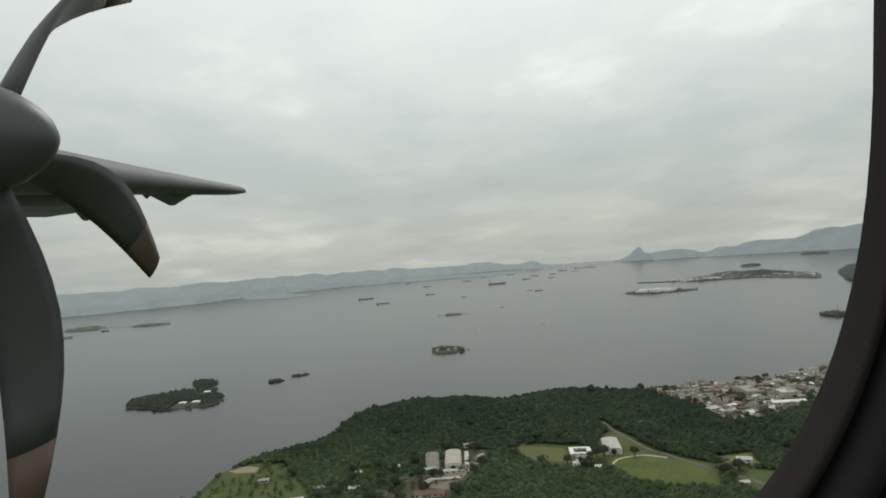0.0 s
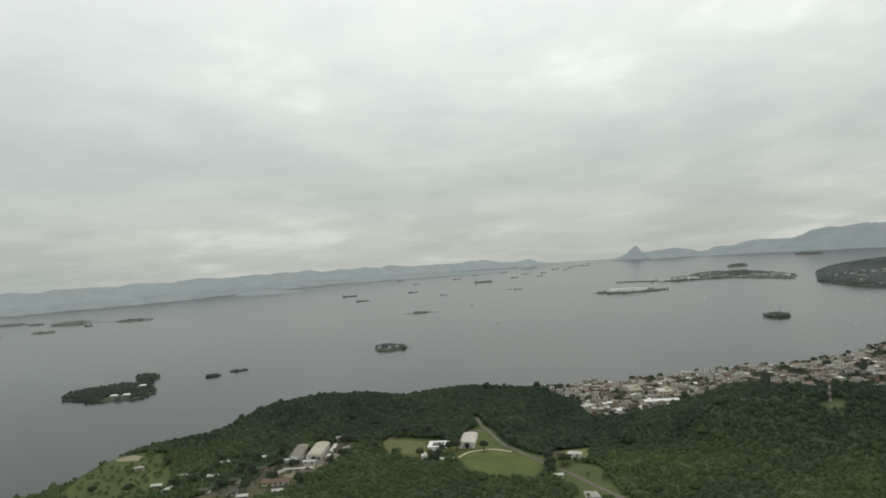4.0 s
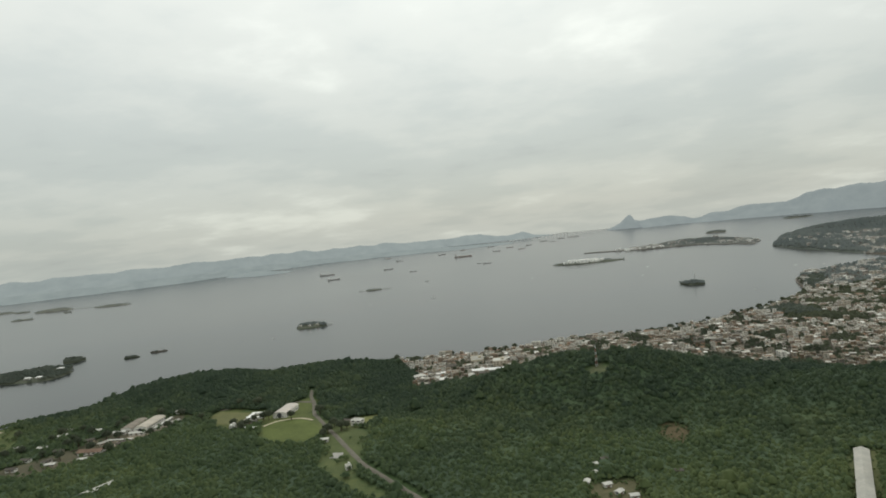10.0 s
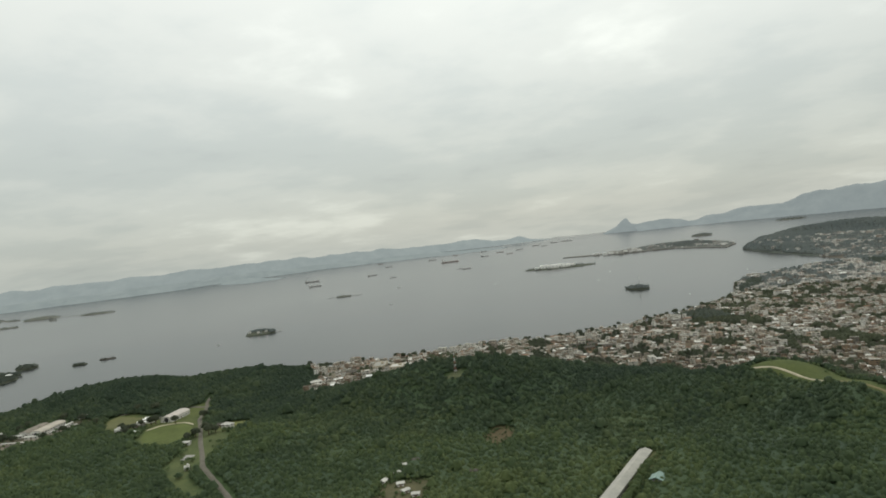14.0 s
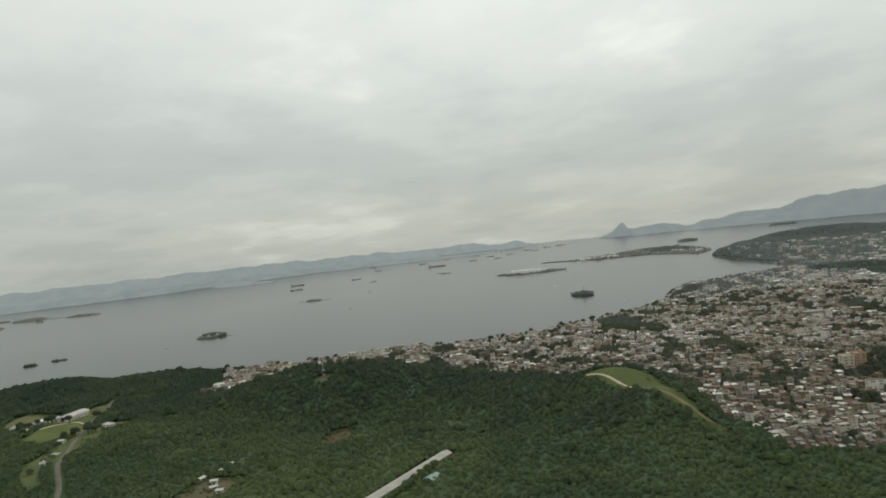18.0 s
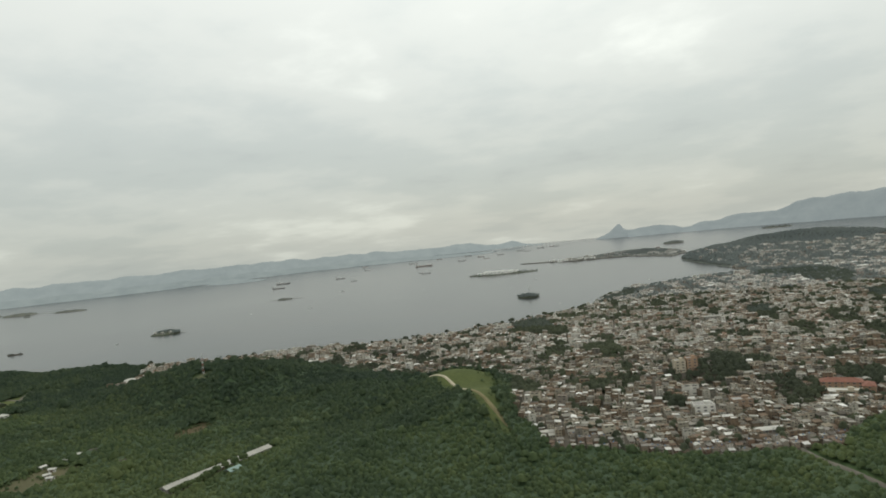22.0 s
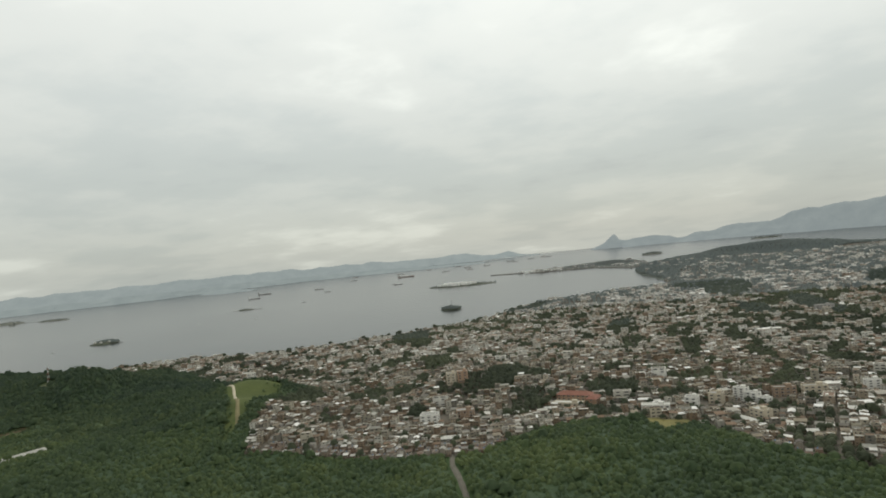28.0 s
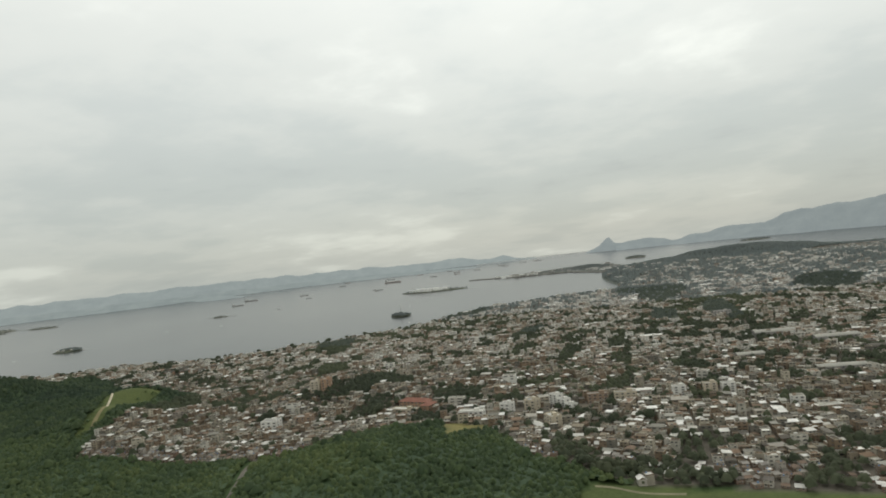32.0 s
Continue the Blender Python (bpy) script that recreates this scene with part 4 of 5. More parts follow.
# ---- larger buildings ----
def building(x, y, turn, sx, sy, storeys, wall, roof_mat, roof, label, category="building", name="building", group="", st=2.4, cols=0):
    z = float(height([x], [y])[0])
    top = empty(name, pose(x, y, z, 0, 0, turn), label, category, group)
    h = storeys * st
    part("body", boxed(0, 0, -2.5, sx, sy, h + 2.5), wall, top)
    if roof == "flat":
        part("parapet", rim(sx, sy, .3, h + .003, .8), wall, top)
        part("roof_hut", boxed(sx * .2, 0, h + .21, min(4, sx * .3), min(3, sy * .5), 2.0), wall, top)
    for s in range(1, storeys):
        part("floor_band", rim(sx + .18, sy + .18, .12, s * st - .06, .16), wall, top)
    bm = bmesh.new()
    if roof == "flat":
        box(bm, 0, 0, h + .006, sx - .7, sy - .7, .2)
    elif roof == "gable":
        prism_roof(bm, 0, 0, h - .1, sx, sy, sy * .22, 0, .6, .3)
    elif roof == "hip":
        hx, hy, r = sx / 2 + .7, sy / 2 + .7, sy * .25
        a = [bm.verts.new(p) for p in ((-hx, -hy, h), (hx, -hy, h), (hx, hy, h), (-hx, hy, h), (-hx + hy, 0, h + r), (hx - hy, 0, h + r))]
        for f in ((0, 1, 5, 4), (1, 2, 5), (2, 3, 4, 5), (3, 0, 4), (3, 2, 1, 0)):
            bm.faces.new([a[i] for i in f])
    else:
        steps_ = 9
        rows = [(sy / 2 + .4) * -math.cos(math.pi * i / steps_) for i in range(steps_ + 1)]
        zs_ = [h + sy * .16 * math.sin(math.pi * i / steps_) for i in range(steps_ + 1)]
        ends = []
        for ex in (-sx / 2 - .4, sx / 2 + .4):
            ends.append([bm.verts.new((ex, r, q)) for r, q in zip(rows, zs_)] + [bm.verts.new((ex, r, q - .25)) for r, q in zip(rows[::-1], zs_[::-1])])
        n = len(ends[0])
        for i in range(n):
            bm.faces.new((ends[0][i], ends[1][i], ends[1][(i + 1) % n], ends[0][(i + 1) % n]))
        for i in range(steps_):
            j = n - 1 - i
            bm.faces.new((ends[0][i], ends[0][i + 1], ends[0][j - 1], ends[0][j]))
            bm.faces.new((ends[1][j], ends[1][j - 1], ends[1][i + 1], ends[1][i]))
        for side in (-1, 1):
            gable = bmesh.new()
            skins_ = [[gable.verts.new((side * (sx / 2 - d), r, q - .24)) for r, q in zip(rows, zs_)] for d in (.01, .25)]
            gable.faces.new(skins_[0])
            gable.faces.new(skins_[1][::-1])
            for i in range(steps_ + 1):
                k = (i + 1) % (steps_ + 1)
                gable.faces.new((skins_[0][i], skins_[0][k], skins_[1][k], skins_[1][i]))
            bmesh.ops.recalc_face_normals(gable, faces=gable.faces)
            part("gable_wall", gable, wall, top)
    part("roof", bm, roof_mat, top)
    nx = cols or max(2, int(sx / 4))
    ny = max(1, int(sy / 5))
    for s in range(storeys):
        for i in range(nx):
            for side, t_ in ((-1, 0), (1, math.pi)):
                window(top, (i + .5 - nx / 2) * sx / nx, side * (sy / 2 + .02), s * st + .9, t_, min(2.0, sx / nx * .5), 1.05)
        for i in range(ny):
            for side, t_ in ((1, math.pi / 2), (-1, -math.pi / 2)):
                window(top, side * (sx / 2 + .02), (i + .5 - ny / 2) * sy / ny, s * st + .9, t_, 1.3, 1.05)
    part("door", boxed(0, -sy / 2 - .05, .02, 1.6, .16, 2.1, bevel=.03), DOOR, top)
    return top


ORANGE = weathered("orange_brick", [(0.40, 0.27, 0.185)], stain=0.25)
BROWN = weathered("brown_plaster", [(0.30, 0.22, 0.16)], stain=0.25)
# the school camp on the point and its sports hall
camp_hall = building(-57, 548, 95, 36, 13, 2, WHITE, weathered("beige_sheet", [(0.46, 0.42, 0.36)], stain=0.22, size=3), "arch", "white camp hall with a curved beige roof in the trees")
part("archway", cylinder(bmesh.new(), (-18.14, 0, 2.6), (-17.9, 0, 2.6), 2.3, 2.3, 18), DARK, camp_hall, "dark round entrance")
building(-46, 553, 95, 34, 2.6, 1, WHITE, SHEET, "gable", "narrow white side wing along the camp hall")
building(-55, 525, 5, 15, 4, 1, WHITE, SHEET, "gable", "low white porch building before the camp hall")
building(-75, 549, 97, 32, 11, 1, WHITE, weathered("brown_sheet", [(0.25, 0.22, 0.185)], stain=0.3, size=3), "arch", "low white dormitory under a dull brown roof", st=3.2)
building(-76, 529, 8, 12, 4, 1, WHITE, SHEET, "gable", "low white annexe before the dormitory")
building(-61, 508, 4, 24, 2.4, 1, CREAM, SHEET, "gable", "long narrow covered walk in the camp", st=1.9)
building(-69, 480, 4, 22, 8, 1, WHITE, weathered("red_brown_tiles", [(0.20, 0.135, 0.10)], stain=0.3, size=3), "gable", "long barrack with a dull brown tiled roof")
for x, y, tr in ((-168, 475, 15), (-153, 465, 70), (-115, 442, 10), (-74, 501, 62), (-52, 496, 60), (-135, 525, 40), (-105, 535, 20), (-158, 498, 20), (-129, 493, 10), (-121, 464, 5), (-97, 460, 70), (-60, 458, 15), (-94, 510, 30), (-144, 546, 60), (-47, 586, 20), (-212, 521, 15), (-106, 485, 0), (-84, 450, 12), (-35, 556, 60)):
    building(x, y, tr, 8, 4.4, 1, WHITE if x % 2 else CREAM, SHEET if x % 3 == 0 else OLD_SHEET if x % 3 == 1 else ROOF, "gable", "small camp cabin with a pale roof among trees", "cabin", "cabin", "camp cabins")
sports_hall = building(77, 568, 89, 30, 13.5, 1, WHITE, weathered("pinkish_sheet", [(0.52, 0.48, 0.44)], stain=0.18, size=3), "arch", "white sports hall with a curved sheet roof by the field", st=4.0)
part("archway", cylinder(bmesh.new(), (-15.16, 0, 2.7), (-14.9, 0, 2.7), 2.4, 2.4, 18), DARK, sports_hall, "dark round entrance")
for dx, dy, sx, sy in ((0, 6.5, 17, 2.6), (0, -6.5, 17, 2.6), (-7.2, 0, 10.2, 2.6), (7.2, 0, 10.2, 2.6)):
    building(50 + dx, 563 + dy, 0 if dy else 90, sx, sy, 1, WHITE, SHED_WHITE, "gable", "low white wing of a courtyard building", "building", "courtyard_wing", "courtyard wings", cols=3, st=1.7)
building(51, 545, 2, 11, 6, 1, CONCRETE, OLD_SHEET, "gable", "grey changing rooms between two playing fields")
building(63, 521, -4, 11, 5, 1, WHITE, SHED_WHITE, "gable", "white single-storey clubhouse beside dark trees")
building(43, 525, 5, 5, 5, 2, WHITE, SHED_WHITE, "flat", "small white two-storey block beside the field")
building(167, 513, -15, 10, 6, 2, WHITE, SHEET, "hip", "white house with a pale hipped roof by the road", "house", "house")
building(155, 523, -15, 7, 4, 1, CREAM, ROOF, "gable", "small outbuilding beside a white house", "house", "house")
building(152, 470, 10, 6, 4, 1, WHITE, SHEET, "gable", "white hut on the grass beside the road", "hut", "hut")
building(192, 407, 30, 4, 4, 1, WHITE, SHEET, "flat", "small square pump house on the grass", "hut", "hut")
building(2, 394, 68, 24, 6, 1, CREAM, SHEET, "gable", "long pale shed at the forest edge", "shed", "shed")
building(192, 669, 28, 12, 7, 2, WHITE, SHEET, "hip", "large white villa at the forest edge", "villa", "villa")
building(267, 689, 3, 40, 7, 1, WHITE, SHED_WHITE, "gable", "long low white hall at the front of the shore village", st=3.0)
building(249, 738, 8, 15, 28, 2, CREAM, OLD_SHEET, "flat", "deep cream school block with a flat roof", st=2.8)
building(278, 713, 4, 16, 18, 3, CREAM, SHEET, "flat", "cream three-storey block in the shore village")
building(246, 664, 60, 18, 7, 1, CREAM, SHEET, "gable", "pale shed at the foot of the shore village", "shed", "shed")
building(220, 711, 28, 14, 9, 2, CREAM, ROOF, "gable", "cream village house with old tiles", "house", "house")
building(279, 728, 35, 12, 8, 2, WHITE, SHEET, "gable", "white village house with a bright roof", "house", "house")
# the long shed and huts in the clearing
building(511, 368, 68, 84, 7.5, 1, CONCRETE, weathered("dull_sheet_roof", [(0.43, 0.42, 0.38)], stain=0.28, size=3), "gable", "very long low shed with a pale sheet roof in the forest", "shed", "shed", cols=14, st=1.9)
building(528, 358, 68, 9, 7, 1, CONCRETE, plain("green_roof", (0.20, 0.29, 0.255)), "gable", "hut with a pale green roof in the forest", "hut", "hut")
for x, y, tr in ((362, 402, 15), (369, 410, 35), (356, 374, 80), (368, 371, 20), (374, 360, 50), (382, 355, 10), (414, 391, 0), (361, 388, 60)):
    building(x, y, tr, 4.6, 3.2, 1, CREAM if x % 2 else WHITE, SHEET if x % 3 else ROOF, "gable", "small hut with a pale roof in a forest clearing", "hut", "hut", "clearing huts", st=1.9)
# town landmarks
building(949, 523, -14, 28, 10, 2, ORANGE, TILE_RED, "hip", "school with a broad red tiled roof", "school", "school")
building(964, 513, 76, 13, 8, 2, ORANGE, TILE_RED, "hip", "short school wing with a red tiled roof", "school", "school_wing")
building(945, 507, -14, 24, 8, 1, CREAM, SHEET, "flat", "low cream wing before the red-roofed school")
building(841, 468, 8, 14, 11, 3, WHITE, CONCRETE, "flat", "white flat-roofed building with a grey roof deck")
building(868, 475, 10, 14, 9, 3, BROWN, CONCRETE, "flat", "brown brick block with a flat roof")
building(873, 421, 12, 18, 6, 1, CONCRETE, SHEET, "gable", "long workshop with a white sheet roof", "shed", "shed")
building(1010, 482, -2, 20, 7, 2, WHITE, SHEET, "flat", "white flat-roofed hall beside the field")
building(1072, 508, -40, 9, 7, 5, WHITE, CONCRETE, "flat", "white five-storey apartment tower", "apartments", "apartment_block", "white apartment blocks", st=1.8)
building(1079, 500, -40, 8.5, 6.5, 4, WHITE, CONCRETE, "flat", "white four-storey apartment block", "apartments", "apartment_block", "white apartment blocks", st=1.8)
building(1085, 492, -40, 8, 6.5, 3, WHITE, CONCRETE, "flat", "white three-storey apartment block", "apartments", "apartment_block", "white apartment blocks", st=1.8)
building(1036, 492, -20, 9, 8, 3, WHITE, CONCRETE, "flat", "white stepped house near the field", "apartments", "apartment_block", "white apartment blocks")
building(1054, 501, -20, 10, 8, 3, CREAM, CONCRETE, "flat", "cream stepped apartment block", "apartments", "apartment_block", "white apartment blocks")
building(1076, 457, -55, 12, 8, 3, CREAM, SHEET, "flat", "cream three-storey block at the forest edge")
building(1066, 451, -55, 20, 5, 1, CONCRETE, SHEET, "gable", "long low shed with a pale roof", "shed", "shed")
building(1103, 518, 5, 16, 6, 3, BROWN, CONCRETE, "flat", "long brown slab block")
building(1124, 520, 5, 17, 6, 3, CREAM, CONCRETE, "flat", "long white slab block")
for x, y in ((1164, 527), (1187, 536), (1200, 535)):
    building(x, y, 8, 10, 6, 4, WHITE if x != 1187 else CREAM, CONCRETE, "flat", "pale four-storey slab block in a row", "apartments", "apartment_block", "slab blocks", st=1.8)
for x, y, tr, sx, sy in ((1271, 770, -12, 28, 9), (1316, 753, -10, 32, 10), (1338, 731, -8, 26, 8), (1406, 1155, -20, 42, 10), (1244, 819, 5, 22, 9), (1432, 941, 0, 30, 10)):
    building(x, y, tr, sx * .8, sy * .8, 1, CREAM, OLD_SHEET, "gable", "long warehouse with a grey sheet roof in town", "warehouse", "warehouse", "town warehouses")
building(1241, 933, 5, 22, 8, 4, CONCRETE, CONCRETE, "flat", "grey apartment slab before a wooded knoll", "apartments", "apartment_block")
for x, y, tr, sx, sy in ((1112, 401, 5, 9, 7), (1123, 400, 5, 9, 7), (1168, 422, 0, 8, 6), (1177, 353, 5, 13, 8), (1150, 357, 70, 14, 5), (1143, 368, 5, 8, 5), (1135, 433, 0, 9, 6), (1097, 419, 0, 8, 7)):
    building(x, y, tr, sx * .72, sy * .72, 1, CREAM, SHEET, "gable", "house with a bright new sheet roof", "house", "house", "bright-roofed houses")
building(836, 557, 10, 9, 8, 4, CREAM, CONCRETE, "flat", "cream apartment block above dark trees", "apartments", "apartment_block")
building(846, 560, 10, 9, 8, 4, ORANGE, CONCRETE, "flat", "orange-brown apartment block above the street", "apartments", "apartment_block")
for i in range(9):
    x, y = 482 + 22 * (i % 4) + 6 * (i // 4), 742 + 26 * (i // 4) + 5 * (i % 4)
    building(x, y, 14, 13, 6.5, 2, ORANGE if i % 3 else WHITE, ROOF, "gable", "orange brick housing block with a tiled roof", "apartments", "apartment_block", "orange housing blocks", cols=4)
for x, y, tr, sx, sy, mat in ((1277, 771, 5, 46, 14, OLD_SHEET), (1321, 721, 8, 40, 12, OLD_SHEET), (1290, 586, 4, 36, 10, OLD_SHEET), (1347, 664, 5, 30, 12, ROOF), (1233, 655, 10, 24, 10, OLD_SHEET), (913, 882, 10, 24, 9, OLD_SHEET), (626, 898, 30, 12, 8, OLD_SHEET)):
    building(x, y, tr, sx, sy, 2, CONCRETE, mat, "arch", "large shed with a pale curved roof among houses", "warehouse", "warehouse", "warehouses", cols=5)


def mast(x, y, tall, label):
    z = float(height([x], [y])[0])
    top = empty("lattice_mast", pose(x, y, z), label, "mast")
    red = plain("mast_red", (0.28, 0.14, 0.11), 0.6)
    n = 7
    for i in range(n):
        a, b = i / n, (i + 1) / n
        bm = bmesh.new()
        for k in range(4):
            c, s = math.cos(k * math.pi / 2 + .78), math.sin(k * math.pi / 2 + .78)
            c2, s2 = math.cos((k + 1) * math.pi / 2 + .78), math.sin((k + 1) * math.pi / 2 + .78)
            ra, rb = 1.3 - a, 1.3 - b
            cylinder(bm, (c * ra, s * ra, tall * a), (c * rb, s * rb, tall * b), .12, .12, 5)
            cylinder(bm, (c * ra, s * ra, tall * a), (c2 * rb, s2 * rb, tall * b), .08, .08, 4)
        part("mast_section", bm, red if i % 2 else SHIP_WHITE, top, "red painted section" if i % 2 else "white painted section")
    part("aerial", cylinder(bmesh.new(), (0, 0, tall), (0, 0, tall + 3), .08, .04, 6), SHIP_WHITE, top)


mast(378, 553, 19, "red and white lattice radio mast on the hill")
mast(924, 805, 20, "red and white lattice mast between houses")


# ---- roads, tracks and pitches ----
def ribbon(name, line, width, mat, label, lift=0.45):
    line = np.array(line, float)
    along = np.concatenate([[0], np.cumsum(np.hypot(*np.diff(line, axis=0).T))])
    s = np.linspace(0, along[-1], int(along[-1] / 3) + 2)
    k = np.ones(5) / 5
    x, y = (np.convolve(np.pad(np.interp(s, along, line[:, i]), 2, "edge"), k, "valid") for i in range(2))
    dx, dy = np.gradient(x), np.gradient(y)
    d = np.hypot(dx, dy)
    wob = 1 + 0.12 * waves(s, s * 0, 23, 3, 2)
    verts = []
    for off in (-.5, -.17, .17, .5):
        px, py = x - dy / d * width * off * wob, y + dx / d * width * off * wob
        verts.append(np.stack([px, py, height(px, py) + lift - (0.5 if abs(off) == .5 else 0)], -1))
    n = len(s)
    a = (np.arange(3)[:, None] * n + np.arange(n - 1)).ravel()
    me = mesh_of(name, np.concatenate(verts).tolist(), np.stack([a, a + 1, a + n + 1, a + n], -1).tolist(), mat)
    return tagged(new(name, me), label, "road", kind="structure")


def patch(name, poly, mat, label, lift=0.3):
    poly = [Vector(p) for p in poly]
    mid = sum(poly, Vector((0, 0))) / len(poly)
    fine = []
    for p, q in zip(poly, poly[1:] + poly[:1]):
        fine += [p.lerp(q, i / 5) for i in range(5)]
    verts, faces = [], []
    rings = [1.0, 0.85, 0.65, 0.45, 0.25]
    for i, r in enumerate(rings):
        for p in fine:
            q = mid + (p - mid) * r
            verts.append((q.x, q.y, float(height([q.x], [q.y])[0]) + (lift if i else -0.2)))
    n = len(fine)
    for i in range(len(rings) - 1):
        for j in range(n):
            faces.append((i * n + j, i * n + (j + 1) % n, (i + 1) * n + (j + 1) % n, (i + 1) * n + j))
    verts.append((mid.x, mid.y, float(height([mid.x], [mid.y])[0]) + lift))
    for j in range(n):
        faces.append(((len(rings) - 1) * n + j, (len(rings) - 1) * n + (j + 1) % n, len(verts) - 1))
    me = mesh_of(name, verts, faces, mat)
    return tagged(new(name, me), label, "ground", kind="structure")


ribbon("road", ROAD, 4.2, ASPHALT, "pale grey road through the forest")
ribbon("road", [(94, 600), (75, 603), (55, 597), (25, 594), (-5, 586)], 4, ASPHALT, "narrow lane beside the sports field")
ribbon("track", TRACK[:4], 2.4, SAND, "pale dirt track over the grassy hill")
ribbon("track", TRACK[3:], 3.2, weathered("dry_track", [(0.20, 0.175, 0.09)], stain=0.3, size=3), "worn brown track down the hill")
ribbon("road", STREET, 3.6, ASPHALT, "grey street running into the forest")
ribbon("road", [(832, 670), (829, 657), (822, 591), (817, 527), (810, 455)], 5, ASPHALT, "grey street between the houses")
ribbon("track", [(1111, 335), (1121, 337), (1134, 331), (1158, 331)], 2.2, weathered("worn_path", [(0.25, 0.235, 0.15)], stain=0.3, size=2), "sandy footpath over grass")
patch("pitch", [(70, 525), (78, 541), (101, 547), (123, 529), (140, 505), (135, 475), (105, 479), (83, 500)], GRASS, "bright green oval sports field")
patch("pitch", [(-5, 572), (-2, 584), (38, 575), (42, 541), (8, 544)], weathered("dry_grass", [(0.13, 0.135, 0.056)], stain=0.25, size=5), "dry yellow-green playing field")
patch("pitch", [(-259, 553), (-251, 563), (-228, 554), (-227, 542), (-246, 542)], weathered("trodden_sand", [(0.30, 0.265, 0.18)], stain=0.3, size=4), "pale sandy football pitch")
ribbon("track", [(70, 527), (78, 542), (100, 549), (118, 537)], 2.5, SAND, "pale curved path round the sports field")
patch("yard", [(167, 445), (177, 443), (179, 431), (168, 433)], CONCRETE, "pale concrete yard on the grass")
patch("yard", [(-74, 496), (-45, 556), (-35, 548), (-54, 486)], weathered("camp_yard", [(0.27, 0.23, 0.18)], stain=0.3, size=4), "bare trodden camp yard")


# ---- single trees ----
def tree(x, y, r, tall, label, rng, mat=TOWN_LEAF):
    z = float(height([x], [y])[0])
    top = empty("tree", pose(x, y, z), label, "tree", "lone trees")
    bm = bmesh.new()
    cylinder(bm, (0, 0, -.4), (.1, 0, tall * .6), r * .11, r * .06, 7)
    for k in range(4):
        a = k * 1.57 + rng.uniform(-.4, .4)
        cylinder(bm, (.05, 0, tall * .45), (math.cos(a) * r * .55, math.sin(a) * r * .55, tall * .75), r * .05, r * .02, 5)
    part("trunk", bm, BARK, top)
    q, f, soft_ = crown_template(rng, 70, 6, .85, .7)
    me = mesh_of("crown", (q * r + (0, 0, tall * .75)).tolist(), f.tolist(), mat)
    me.polygons.foreach_set("use_smooth", soft_)
    ob = new("crown", me)
    ob.parent = top
    return top


TRNG = np.random.RandomState(77)
shore = [(x, y) for x, y in COAST if 130 < x < 800 and y < 1300]
for (x0, y0), (x1, y1) in zip(shore, shore[1:]):
    for _ in range(max(1, int(math.hypot(x1 - x0, y1 - y0) / 16))):
        s = TRNG.uniform()
        tree(x0 + (x1 - x0) * s + 4, y0 + (y1 - y0) * s - 7, TRNG.uniform(2.6, 4.6), TRNG.uniform(5, 9), "broad dark tree on the town's shore", TRNG)
for x, y in ((-140, 530), (-109, 500), (-89, 466), (-64, 511), (-153, 475), (-193, 534), (-216, 464), (-185, 464), (56, 542), (62, 549), (54, 533), (116, 557), (147, 492), (157, 497), (1115, 489), (1141, 457), (1105, 357), (1119, 359), (1131, 358), (902, 473), (927, 496), (828, 488), (820, 500),
             (53, 522), (50, 526), (47, 534), (37, 538), (-92, 560), (-88, 545), (-33, 540), (-38, 520), (-98, 500), (-112, 512), (-80, 515), (-70, 517), (-120, 535), (-140, 480), (-40, 575), (-66, 580), (68, 548), (92, 545), (148, 478), (160, 503), (146, 511), (-74, 486), (-49, 476), (-114, 475), (-133, 510), (-103, 525), (35, 596), (15, 594), (-6, 556)):
    tree(x, y, TRNG.uniform(3.2, 5), TRNG.uniform(5, 8), "spreading dark green tree near buildings", TRNG)

for s in (-41, -38, -34.5, -31, -27.5, -24, -20.5, -17, -13, -9, -2, 6, 13):
    tree(514 + s * .38 + TRNG.uniform(6, 7), 366 + s * .92 - 2, TRNG.uniform(2.6, 3.6), TRNG.uniform(5, 6.5), "forest tree leaning over a long shed", TRNG, FOREST)

mx, my = lattice(-270, 240, 340, 620, 8, TRNG)
ok = (inside(mx, my, MEADOWS[0]) | inside(mx, my, MEADOWS[1]) | inside(mx, my, MEADOWS[9])) & (TRNG.uniform(size=mx.size) < 0.5) & (border(mx, my, ROAD, False) > 6) & ~inside(mx, my, [(-261, 565), (-224, 558), (-223, 533), (-253, 533)])
ex, ey = lattice(590, 735, 350, 570, 4.5, TRNG)
near_edge = inside(ex, ey, MEADOWS[7]) & (TRNG.uniform(size=ex.size) < np.clip(1.1 - border(ex, ey, MEADOWS[7]) / 9, 0.04, 0.9)) & (border(ex, ey, TRACK, False) > 4)
canopy("scrub", ex[near_edge], ey[near_edge], height(ex[near_edge], ey[near_edge]), TRNG.uniform(0.6, 1.7, near_edge.sum()), FOREST, "low bushes at the edge of the hill meadow", CROWNS_SMALL, 0.6)
